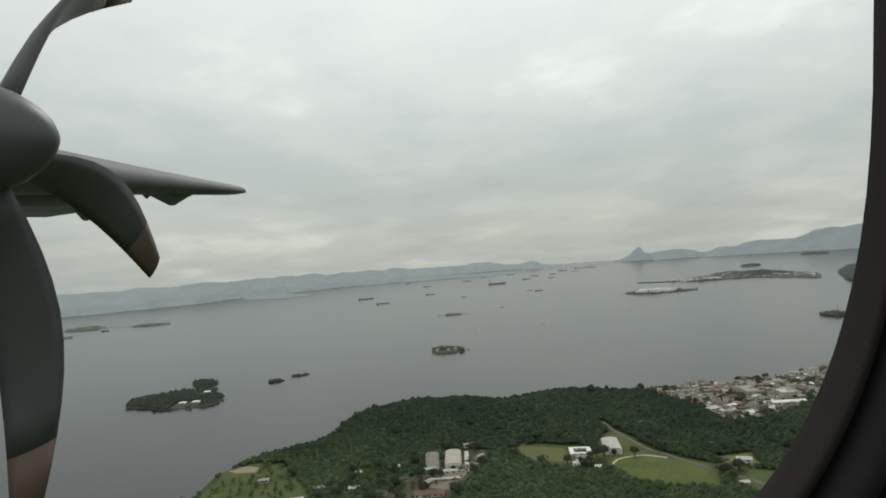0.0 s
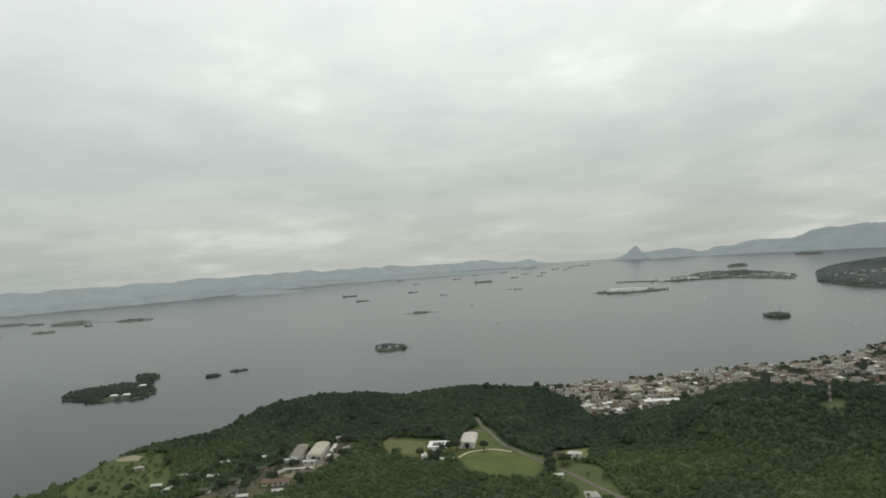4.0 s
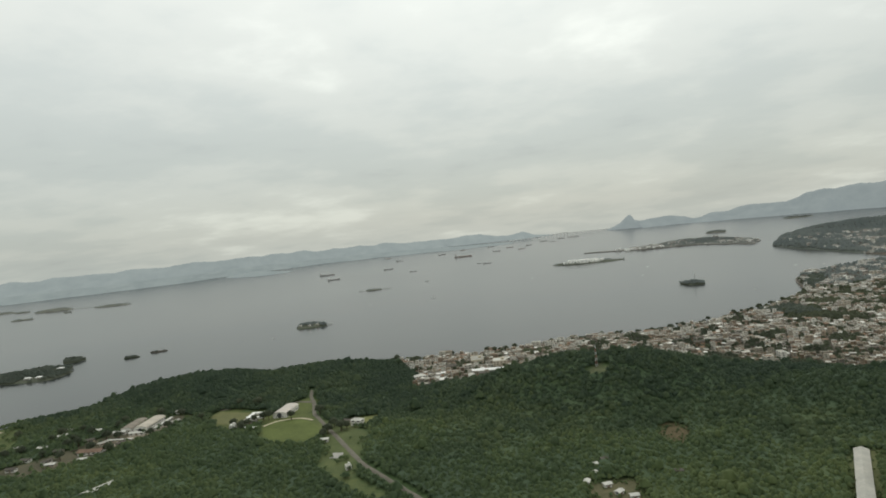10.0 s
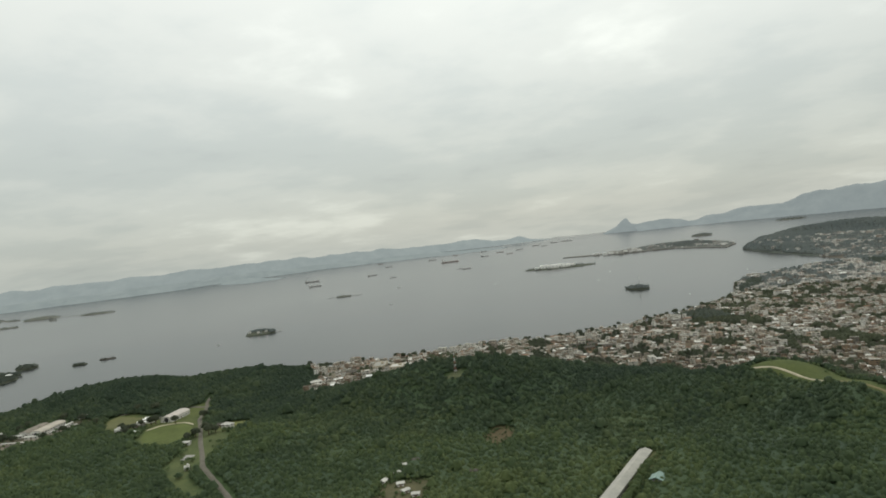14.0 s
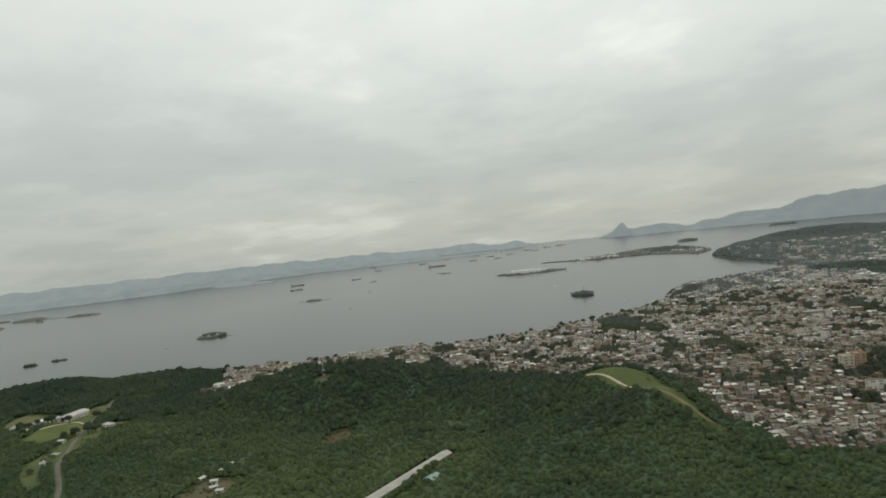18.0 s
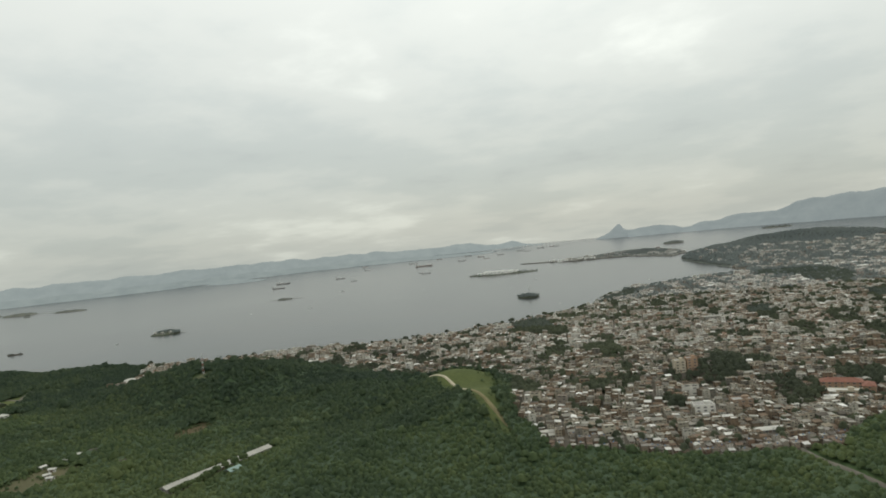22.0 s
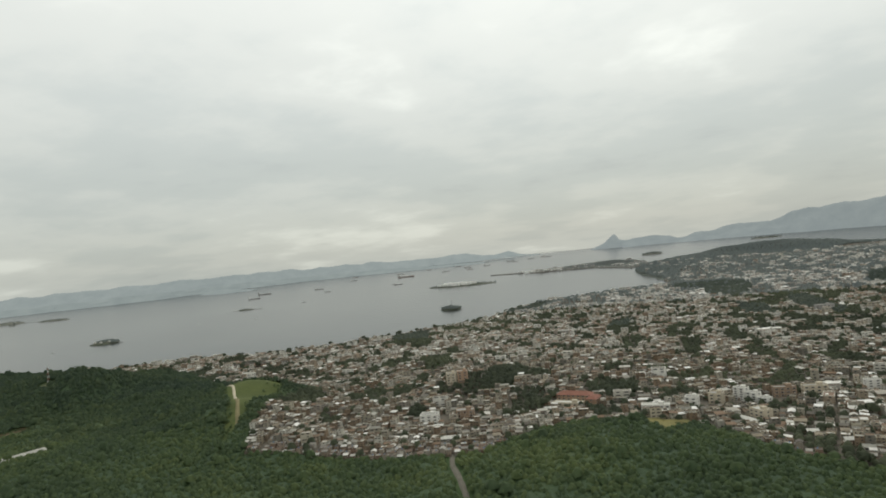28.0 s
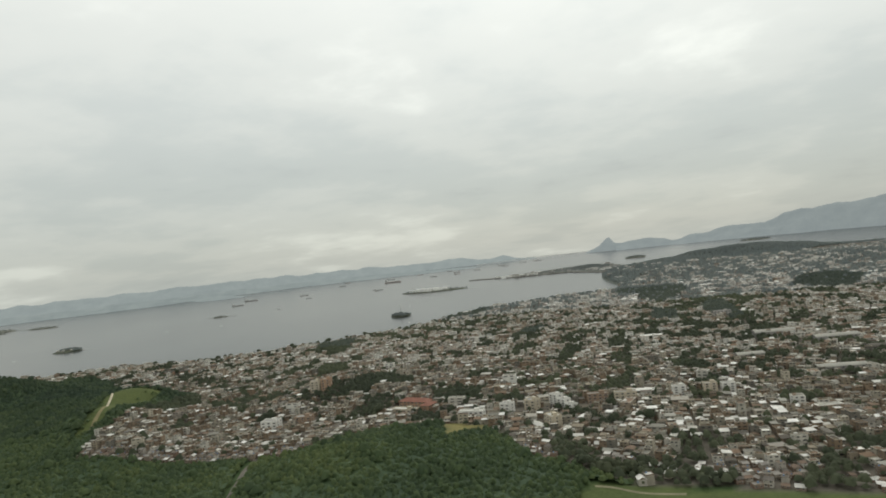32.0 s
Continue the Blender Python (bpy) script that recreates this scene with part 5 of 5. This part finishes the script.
for k, low, high in ((5, 0.5, 1.7), (6, 0.4, 1.3), (10, 0.5, 1.6)):
    sx, sy = np.array(MEADOWS[k]).T
    sx, sy = lattice(sx.min(), sx.max(), sy.min(), sy.max(), 2.6, TRNG)
    in_ = inside(sx, sy, MEADOWS[k]) & (TRNG.uniform(size=sx.size) < np.clip(1.0 - border(sx, sy, MEADOWS[k]) / (14 if k == 6 else 9), 0.15, 0.85))
    canopy("scrub", sx[in_], sy[in_], height(sx[in_], sy[in_]), TRNG.uniform(low, high, in_.sum()), FOREST, "low bushes closing in on a bare clearing", CROWNS_SMALL, 0.6)
canopy("scrub", mx[ok], my[ok], height(mx[ok], my[ok]), TRNG.uniform(1.0, 3.0, ok.sum()), FOREST, "scattered bushes and small trees on rough grass", CROWNS)


# ---- islands in the bay ----
def blob(cx, cy, rx, ry, turn, rng, n=40):
    ph = rng.uniform(0, 6.28, 3)
    out = []
    for i in range(n):
        a = 2 * math.pi * i / n
        k = 1 + .13 * math.sin(2 * a + ph[0]) + .09 * math.sin(3 * a + ph[1]) + .05 * math.sin(7 * a + ph[2])
        u, v = rx * k * math.cos(a), ry * k * math.sin(a)
        out.append((cx + u * math.cos(turn) - v * math.sin(turn), cy + u * math.sin(turn) + v * math.cos(turn)))
    return out


ISLE_HOUSES = [(-441, 822), (-424, 825), (-438, 886), (-136, 1145), (-117, 1142), (-105, 1152)]


def isle(outline, tall, mat, label, leaf=None, cover=1.0, size=(1.8, 3.3), step=4.6, seed=1):
    """An islet with a rocky rim and a low dome; its woods are one body of trees."""
    rng = np.random.RandomState(seed)
    c = np.mean(outline, 0)
    rings = [(1.04, -1.5), (1.0, .5), (.93, 1.6), (.7, .5 * tall + 1), (.4, .85 * tall + 1), (.12, tall + 1)]
    verts, faces, n = [], [], len(outline)
    for r, z in rings:
        for x, y in outline:
            verts.append((c[0] + (x - c[0]) * r, c[1] + (y - c[1]) * r, z + rng.uniform(-.25, .25)))
    for i in range(len(rings) - 1):
        for j in range(n):
            faces.append((i * n + j, i * n + (j + 1) % n, (i + 1) * n + (j + 1) % n, (i + 1) * n + j))
    faces.append(tuple((len(rings) - 1) * n + j for j in range(n)))
    tagged(new("island", mesh_of("island", verts, faces, mat)), label, "island", kind="structure")
    if leaf:
        xs, ys = np.array(outline)[:, 0], np.array(outline)[:, 1]
        X, Y = lattice(xs.min(), xs.max(), ys.min(), ys.max(), step, rng)
        ok = inside(X, Y, outline) & (rng.uniform(size=X.size) < cover)
        for hx, hy in ISLE_HOUSES:
            ok &= ~((np.abs(X - hx) < 9) & (Y - hy < 6) & (Y - hy > -16))
        X, Y = X[ok], Y[ok]
        if len(X):
            d = border(X, Y, outline)
            Z = .6 + .9 * tall * np.clip(d / max(6, d.max()), 0, 1) ** .8
            canopy("island_trees", X, Y, Z, rng.uniform(*size, len(X)), leaf, "dark trees covering " + label.split(" in ")[0], CROWNS if size[0] < 5 else CROWNS_SMALL)


IRNG = np.random.RandomState(3)
# Far islets: leaf and ground colours are paled, haze being put into them.
THICK_HAZE_LEAF = leaf_material("thick_haze_leaves", [(0.19, 0.213, 0.206), (0.21, 0.232, 0.221), (0.23, 0.25, 0.235)], through_=0.35)
HAZED_GROUND = weathered("hazed_islet_scrub", [(0.20, 0.205, 0.175)], stain=0.2, size=6, spec=0.1)
isle(blob(-466, 858, 66, 54, .25, IRNG), 4, ISLE_GROUND, "wooded island in the bay", LIGHT_HAZE_LEAF, .92, seed=2)
isle(blob(-480, 966, 20, 20, 0, IRNG), 3, ISLE_GROUND, "small round wooded islet in the bay", LIGHT_HAZE_LEAF, 1, seed=3)
isle(blob(-364, 957, 11, 6, .3, IRNG), 1.2, ISLE_GROUND, "low wooded rock in the bay", LIGHT_HAZE_LEAF, .8, (1.2, 2.2), 4, seed=4)
isle(blob(-338, 996, 13, 5, .5, IRNG), .8, ROCK, "bare low rock in the bay", LIGHT_HAZE_LEAF, .3, (1.2, 2), 4, seed=5)
isle(blob(-121, 1159, 32, 28, .1, IRNG), 3, ISLE_GROUND, "built-up islet with trees in the bay", HAZED_LEAF, .75, seed=6)
isle(blob(625, 1339, 24, 20, 0, IRNG), 4, ISLE_GROUND, "dark wooded islet with a mast in the bay", HAZED_LEAF, 1, (2.0, 3.4), seed=7)
isle(blob(460, 2100, 96, 64, 0, IRNG), 2, ISLE_GROUND, "flat built-up island in the bay", HAZED_LEAF, .24, (1.8, 3.2), 8, seed=8)
isle(blob(-164, 1779, 24, 12, .3, IRNG), 2, HAZED_GROUND, "rocky islet with a jetty in the bay", THICK_HAZE_LEAF, .35, (1.2, 2.4), seed=9)
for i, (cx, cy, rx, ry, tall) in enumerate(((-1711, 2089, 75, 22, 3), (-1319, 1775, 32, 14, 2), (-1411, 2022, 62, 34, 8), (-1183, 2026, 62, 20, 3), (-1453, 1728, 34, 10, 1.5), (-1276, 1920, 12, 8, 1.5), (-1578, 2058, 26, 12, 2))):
    isle(blob(cx, cy, rx, ry, .2, IRNG), tall, HAZED_GROUND, "hazy wooded islet in the far bay", THICK_HAZE_LEAF, .6, (1.6, 2.8), 7, seed=20 + i)
isle(blob(1118, 3162, 50, 26, 0, IRNG), 6, HAZED_GROUND, "low wooded islet off the headland in the bay", THICK_HAZE_LEAF, .9, (3, 4.5), 8, seed=30)
isle(blob(1753, 3948, 70, 24, 0, IRNG), 5, HAZED_GROUND, "hazy islet in the far bay", THICK_HAZE_LEAF, .9, (3, 5), 10, seed=31)
isle(blob(945, 2590, 78, 105, 0, IRNG), 11, HAZED_GROUND, "wooded knoll on the peninsula in the bay", THICK_HAZE_LEAF, .95, (3, 5), 8, seed=32)
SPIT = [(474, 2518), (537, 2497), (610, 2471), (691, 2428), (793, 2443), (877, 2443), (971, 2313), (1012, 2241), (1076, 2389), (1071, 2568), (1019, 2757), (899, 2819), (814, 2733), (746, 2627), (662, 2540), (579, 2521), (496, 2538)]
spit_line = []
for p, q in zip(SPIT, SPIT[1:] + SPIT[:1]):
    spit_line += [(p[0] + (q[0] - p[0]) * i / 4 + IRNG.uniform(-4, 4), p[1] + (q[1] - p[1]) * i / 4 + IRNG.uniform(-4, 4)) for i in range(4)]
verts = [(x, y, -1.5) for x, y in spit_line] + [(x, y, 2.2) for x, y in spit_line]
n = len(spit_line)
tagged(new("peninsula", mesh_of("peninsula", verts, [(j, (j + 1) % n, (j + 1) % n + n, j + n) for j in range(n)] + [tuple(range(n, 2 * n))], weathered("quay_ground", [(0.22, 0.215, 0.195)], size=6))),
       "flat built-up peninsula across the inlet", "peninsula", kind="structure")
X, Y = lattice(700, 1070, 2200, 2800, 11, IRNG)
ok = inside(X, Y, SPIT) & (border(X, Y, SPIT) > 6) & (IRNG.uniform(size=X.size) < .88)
canopy("peninsula_trees", X[ok], Y[ok], np.full(ok.sum(), 2.2), IRNG.uniform(2.4, 4.2, ok.sum()), THICK_HAZE_LEAF, "trees on the peninsula in haze-paled greens", CROWNS_SMALL, .6)
X, Y = lattice(640, 1060, 2190, 2740, 22, IRNG)
ok = inside(X, Y, SPIT) & (border(X, Y, SPIT) > 9) & (IRNG.uniform(size=X.size) < np.where(X < 760, .7, .38))
chosen = np.stack([X[ok], Y[ok], IRNG.uniform(10, 22, ok.sum()), IRNG.uniform(9, 14, ok.sum()), IRNG.uniform(-.3, .3, ok.sum())], -1)
keep_height = height


def height(x, y):
    return np.full(np.shape(x), 2.2)


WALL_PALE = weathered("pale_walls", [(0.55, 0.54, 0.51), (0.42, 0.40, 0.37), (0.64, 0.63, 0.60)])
town_block("houses", chosen, "pale blocks and sheds on the far peninsula", (WALL_PALE, HAZED_ROOF))
for x, y, sx, sy, tall in ((402, 2070, 34, 12, 2), (443, 2064, 38, 12, 3), (482, 2073, 30, 12, 2), (415, 2094, 30, 14, 3), (457, 2094, 40, 14, 3), (502, 2096, 24, 12, 2), (435, 2121, 40, 12, 2), (482, 2123, 30, 10, 2),
                           (641, 2461, 40, 14, 2), (692, 2455, 40, 12, 2), (741, 2461, 40, 14, 2), (600, 2485, 20, 8, 2)):
    building(x, y, 4, sx, sy, tall, SHED_WHITE, SHED_WHITE, "flat", "white harbour shed on a flat island", "warehouse", "warehouse", "harbour sheds", cols=3, st=2.7)
for x, y in ISLE_HOUSES[:3]:
    building(x, y, 10, 9, 5, 1, WHITE, SHED_WHITE, "hip", "white holiday house on a wooded island", "house", "house", "island houses")
for x, y in ISLE_HOUSES[3:]:
    building(x, y, 0, 5, 3.5, 1, WHITE, SHED_WHITE, "flat", "pale block on a built-up islet", "house", "house", "islet blocks")
height = keep_height


def jetty(x, y, length, turn, label):
    top = empty("jetty", pose(x, y, 0, 0, 0, turn), label, "jetty")
    part("deck", boxed(length / 2, 0, 1.2, length, 2.2, .5), CONCRETE, top)
    for i in range(max(2, int(length / 9))):
        part("pile", cylinder(bmesh.new(), (4 + i * 9, 0, -2), (4 + i * 9, 0, 1.2), .4, .4, 7), CONCRETE, top)


jetty(-144, 1783, 34, 12, "long thin jetty from a rocky islet")
jetty(-180, 1775, 28, 190, "low jetty on a rocky islet")
jetty(-98, 1163, 20, 5, "short jetty from a built-up islet")
jetty(365, 2101, 26, 185, "jetty from the harbour island")
jetty(-1350, 2032, 130, -3, "long causeway between hazy islets")
jetty(751, 1116, 34, 60, "breakwater jetty at the town cape")
top = empty("beacon", pose(628, 1336, 4), "thin dark beacon mast on an islet", "mast")
part("pole", cylinder(bmesh.new(), (0, 0, 0), (0, 0, 17), .6, .4, 7), HAZED_DARK, top)
part("lantern", cylinder(bmesh.new(), (0, 0, 17), (0, 0, 18.5), .9, .6, 8), SHIP_WHITE, top)
top = empty("beacon", pose(641, 1332, 3), "short dark signal post on an islet", "mast")
part("pole", cylinder(bmesh.new(), (0, 0, 0), (0, 0, 8), .5, .3, 7), HAZED_DARK, top)


# ---- ships at anchor ----
def ship(x, y, length, turn, hull, label, house_at=-.38, cargo=0):
    top = empty("ship", pose(x, y, 0, 0, 0, turn), label, "ship", "ships at anchor")
    w_, h = length * .13, length * .055
    bm = bmesh.new()
    sect = [(-.5, .8, .0), (-.46, 1, 0), (.3, 1, 0), (.42, .7, .12), (.5, .06, .3)]
    rows = []
    for u, k, sheer in sect:
        rows.append([bm.verts.new((u * length, s * w_ / 2 * k * q, z)) for s, q, z in ((-1, .8, -1.2), (-1, 1, h * (1 + sheer)), (1, 1, h * (1 + sheer)), (1, .8, -1.2))])
    for a, b in zip(rows, rows[1:]):
        for i in range(3):
            bm.faces.new((a[i], b[i], b[i + 1], a[i + 1]))
    bm.faces.new(rows[0][::-1])
    bm.faces.new(rows[-1])
    part("hull", bm, hull, top)
    bm = boxed(house_at * length, 0, h, length * .09, w_ * .85, length * .065)
    box(bm, house_at * length, 0, h + length * .065, length * .06, w_ * 1.05, length * .03)
    part("deckhouse", bm, SHIP_WHITE, top)
    part("funnel", cylinder(bmesh.new(), (house_at * length - length * .05, 0, h + length * .06), (house_at * length - length * .055, 0, h + length * .16), length * .018, length * .015, 8), HAZED_RED, top)
    part("mast", cylinder(bmesh.new(), (length * .4, 0, h), (length * .4, 0, h + length * .11), length * .006, length * .004, 5), SHIP_WHITE, top)
    for i in range(cargo):
        part("hatch", boxed((-.2 + .55 * i / max(1, cargo - 1)) * length, 0, h, length * .09, w_ * .7, length * .02), HAZED_RED, top)
    return top


for x, y, ln, tr, mat, cg in ((-590, 2593, 62, 12, HAZED_DARK, 4), (-464, 2308, 48, 25, HAZED_DARK, 4), (-66, 3053, 84, 10, HAZED_RED, 5), (-329, 2621, 40, 15, HAZED_DARK, 3), (103, 2466, 34, 20, HAZED_DARK, 3), (-172, 2380, 26, 5, HAZED_DARK, 2),
                              (-571, 3588, 36, 8, HAZED_RED, 3), (68, 2499, 22, 160, HAZED_DARK, 2), (78, 3283, 40, 12, HAZED_DARK, 3), (205, 3303, 34, 10, HAZED_RED, 3), (312, 3936, 46, 6, HAZED_DARK, 3), (420, 4095, 44, 5, HAZED_DARK, 3),
                              (486, 4190, 40, 170, HAZED_RED, 3), (233, 3618, 38, 14, HAZED_DARK, 3), (368, 3787, 34, 8, HAZED_DARK, 2), (129, 3563, 40, 175, HAZED_RED, 3), (-233, 3445, 44, 10, HAZED_DARK, 3), (-412, 3192, 36, 12, HAZED_DARK, 2), (515, 4154, 40, 4, HAZED_DARK, 3),
                              (2, 3848, 42, 10, HAZED_DARK, 3), (-154, 3738, 34, 6, HAZED_RED, 2)):
    ship(x, y, ln, tr, mat, "dark cargo ship at anchor in the bay" if mat is HAZED_DARK else "rust-red cargo ship at anchor in the bay", cargo=cg)
for x, y, ln, tr in ((66, 1464, 10, 20), (-30, 1908, 15, 30), (-149, 1047, 7, 60), (601, 1778, 8, 10), (559, 1580, 6, 40), (699, 1191, 6, 100), (-75, 1425, 6, 15), (292, 1720, 7, 0), (883, 1521, 6, 30), (933, 1500, 6, 80)):
    ship(x, y, ln, tr, SHIP_WHITE, "small white boat on the bay", .05)


# ---- the long bridge across the bay ----
bridge = empty("bridge", pose(0, 0, 0), "long pale concrete bridge over the bay in haze", "bridge")
P0, P1 = Vector((90, 4215)), Vector((860, 4790))
# Concrete set paler than it is: haze is put into its colour.
PALE = weathered("hazed_bridge_concrete", [(0.74, 0.74, 0.71)], stain=0.15, size=6)
span = (P1 - P0).length
ang = math.atan2(P1.y - P0.y, P1.x - P0.x)
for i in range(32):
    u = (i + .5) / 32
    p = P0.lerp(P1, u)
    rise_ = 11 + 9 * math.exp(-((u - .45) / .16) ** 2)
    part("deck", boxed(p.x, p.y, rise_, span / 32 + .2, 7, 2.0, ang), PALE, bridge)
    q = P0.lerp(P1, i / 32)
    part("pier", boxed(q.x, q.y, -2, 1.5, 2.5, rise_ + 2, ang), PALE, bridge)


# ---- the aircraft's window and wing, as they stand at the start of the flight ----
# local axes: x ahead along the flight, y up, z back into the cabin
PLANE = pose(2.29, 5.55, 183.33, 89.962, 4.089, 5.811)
GREY_PAINT = plain("aircraft_grey_paint", (0.19, 0.195, 0.20), 0.45, 0, 0.5, 2)
PALE_PAINT = plain("aircraft_white_paint", (0.44, 0.45, 0.45), 0.4, 0, 0.5, 2)
BOOT = plain("rubber_deicing_boot", (0.10, 0.105, 0.105), 0.6, 0, 0.4, 2)
SPINNER_PAINT = plain("spinner_grey", (0.07, 0.074, 0.078), 0.45, 0, 0.5, 2)
# Lifted from black: blur and window haze are put into the blade colour.
BLADE = plain("propeller_hazed_black", (0.08, 0.08, 0.083), 0.55)
TIP = plain("propeller_tip_orange", (0.11, 0.075, 0.055), 0.5)
# Next three: darkness of the unbuilt cabin is put into near-black colours.
RUBBER = plain("window_rubber", (0.006, 0.0055, 0.0055), 0.7)
UNLIT_LINING = plain("unlit_cabin_lining", (0.005, 0.005, 0.0055), 0.8)
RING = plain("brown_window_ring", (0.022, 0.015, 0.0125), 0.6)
RIVET = plain("pale_rivet", (0.35, 0.35, 0.36), 0.4, 0.6)
aircraft = empty("aircraft", PLANE, "turboprop aircraft wing, propeller and cabin window", "aircraft")


def loft(sections, closed=True):
    bm = bmesh.new()
    rings = [[bm.verts.new(p) for p in s] for s in sections]
    n = len(rings[0])
    for a, b in zip(rings, rings[1:]):
        for i in range(n):
            bm.faces.new((a[i], a[(i + 1) % n], b[(i + 1) % n], b[i]))
    if closed:
        bm.faces.new(rings[0][::-1])
        bm.faces.new(rings[-1])
    bmesh.ops.recalc_face_normals(bm, faces=bm.faces)
    return bm


def aerofoil(lead, chord, y, z, thick):
    top = [(lead - chord * u, y + thick * chord * 2.6 * math.sqrt(u) * (1 - u) * (.75 + .25 * u), z) for u in (0, .02, .06, .14, .28, .5, .75, 1)]
    low = [(lead - chord * u, y - thick * chord * 1.3 * math.sqrt(u) * (1 - u), z) for u in (.75, .5, .28, .14, .06, .02)]
    return top + low


def wing_at(u):
    """Leading edge, chord, height, outward place and thickness, from the engine to the tip."""
    return -3.35 - .37 * u, 2.4 - 1.0 * u, .56 + .53 * u, -4 - 8.2 * u, .20 - .09 * u


part("wing", loft([aerofoil(*wing_at(i / 8)) for i in range(9)] + [aerofoil(-3.75, .9, 1.08, -12.35, .06)]), PALE_PAINT, aircraft, "pale tapering wing", True)
# the dark boot wraps the leading edge
boot = []
for i in range(9):
    lead, chord, y, z, thick = wing_at(i / 8)
    ring = aerofoil(lead + .012, chord, y + .004, z, thick * 1.04)
    front = ring[:5] + ring[-4:]
    boot.append([(x, q, z) for x, q, z in front])
part("deicing_boot", loft(boot), BOOT, aircraft, "dark rubber boot along the leading edge", True)
# lowered flap between the engine and its outer track
flap = []
for z in (-4.4, -5.6, -7.0, -8.5):
    k = -z
    flap.append([(-4.55, .088 * k, z), (-4.95, .083 * k, z), (-5.25, .053 * k, z), (-5.2, .049 * k, z), (-4.8, .056 * k, z), (-4.5, .066 * k, z)])
part("flap", loft(flap), GREY_PAINT, aircraft, "grey lowered flap")
for z, back, fore, high, low, wide in ((-8.3, -4.98, -4.22, .78, .32, .16), (-10, -4.56, -3.88, .84, .655, .12), (-9.4, -4.42, -4.2, .84, .72, .07)):
    secs = []
    for k in range(11):
        u = k / 10
        deep = max(.04, u / .55 if u < .55 else (1 - u) / .45)
        x, r = back + (fore - back) * u, wide * max(.15, deep) ** .5
        secs.append([(x, high, z - r), (x, high, z + r), (x, high - (high - low) * deep * .6, z + r * .8), (x, high - (high - low) * deep, z + r * .2), (x, high - (high - low) * deep, z - r * .2), (x, high - (high - low) * deep * .6, z - r * .8)])
    part("flap_fairing", loft(secs), GREY_PAINT, aircraft, "grey pointed flap track fairing")


def ring_at(x, r, drop=0.0, n=28):
    return [(x, .515 - drop + r * math.sin(a), -3 + r * math.cos(a)) for a in np.linspace(0, 2 * math.pi, n, endpoint=False)]


nose = [(0, .012), (.015, .055), (.05, .105), (.11, .16), (.2, .215), (.31, .255), (.44, .285), (.56, .30)]
part("spinner", loft([ring_at(-1.79 - d, r) for d, r in nose]), SPINNER_PAINT, aircraft, "dark grey rounded propeller spinner", True)
shell = [(.57, .31, 0), (.7, .36, .02), (1.0, .43, .06), (1.6, .5, .1), (2.6, .52, .1), (3.6, .42, 0), (4.4, .22, -.12)]
part("nacelle", loft([ring_at(-1.79 - d, r, drop) for d, r, drop in shell]), GREY_PAINT, aircraft, "dark grey engine nacelle", True)
for k in range(6):
    a = math.radians(-16 + 60 * k)
    ty, tz = math.cos(a), math.sin(a)
    secs, tips = [], []
    for i in range(11):
        u = i / 10
        r = .24 + 1.72 * u
        chord = .15 + .17 * math.sin(math.pi * min(1, u * .85 + .1)) if u < .95 else .17
        twist = math.radians(64 - 44 * u)
        sweep = .16 * math.sin(math.pi * u) - .12 * u * u
        cy, cz = .515 + r * math.sin(a) + ty * sweep, -3 - r * math.cos(a) + tz * sweep
        row = []
        for v, w_ in ((-.5, 0), (-.3, .035), (0, .05), (.3, .035), (.5, 0), (.3, -.025), (0, -.035), (-.3, -.025)):
            h_ = w_ * (1 - .6 * u)
            along_, out_ = v * chord * math.sin(twist) - h_ * math.cos(twist), v * chord * math.cos(twist) + h_ * math.sin(twist)
            row.append((-2.16 + along_, cy + ty * out_, cz + tz * out_))
        (secs if i < 9 else tips).append(row)
        if i == 8:
            tips.append(row)
    blade = part("blade", loft(secs), BLADE, aircraft, "black swept propeller blade", True)
    part("blade_tip", loft(tips), TIP, blade, "orange painted tip", True)


def oval(scale, z, n=96):
    out = []
    for i in range(n):
        a = 2 * math.pi * i / n
        c, s = math.cos(a), math.sin(a)
        out.append((-.044 + .2435 * scale * abs(c) ** .73 * math.copysign(1, c), .1138 + .2938 * scale * abs(s) ** .73 * math.copysign(1, s), z))
    return out


part("window_seal", loft([oval(1.0, -.30), oval(1.015, -.288), oval(1.035, -.286), oval(1.05, -.30)], False), RING, aircraft, "worn brown window ring", True)
part("window_rim", loft([oval(1.05, -.30), oval(1.055, -.28), oval(1.09, -.272), oval(1.11, -.285)], False), RUBBER, aircraft, "black rubber window rim", True)
part("window_surround", loft([oval(1.11, -.285), oval(1.12, -.262), oval(1.15, -.235), oval(1.26, -.215), oval(1.55, -.21), oval(1.9, -.21)], False), UNLIT_LINING, aircraft, "moulded cabin window surround, near-black for the unlit cabin", True)
for x, y, z in oval(1.135, -.2445, 120)[84:118:2]:
    bm = bmesh.new()
    bmesh.ops.create_icosphere(bm, subdivisions=1, radius=.0016, matrix=Matrix.Translation((x, y, z)))
    part("rivet", bm, RIVET, aircraft)
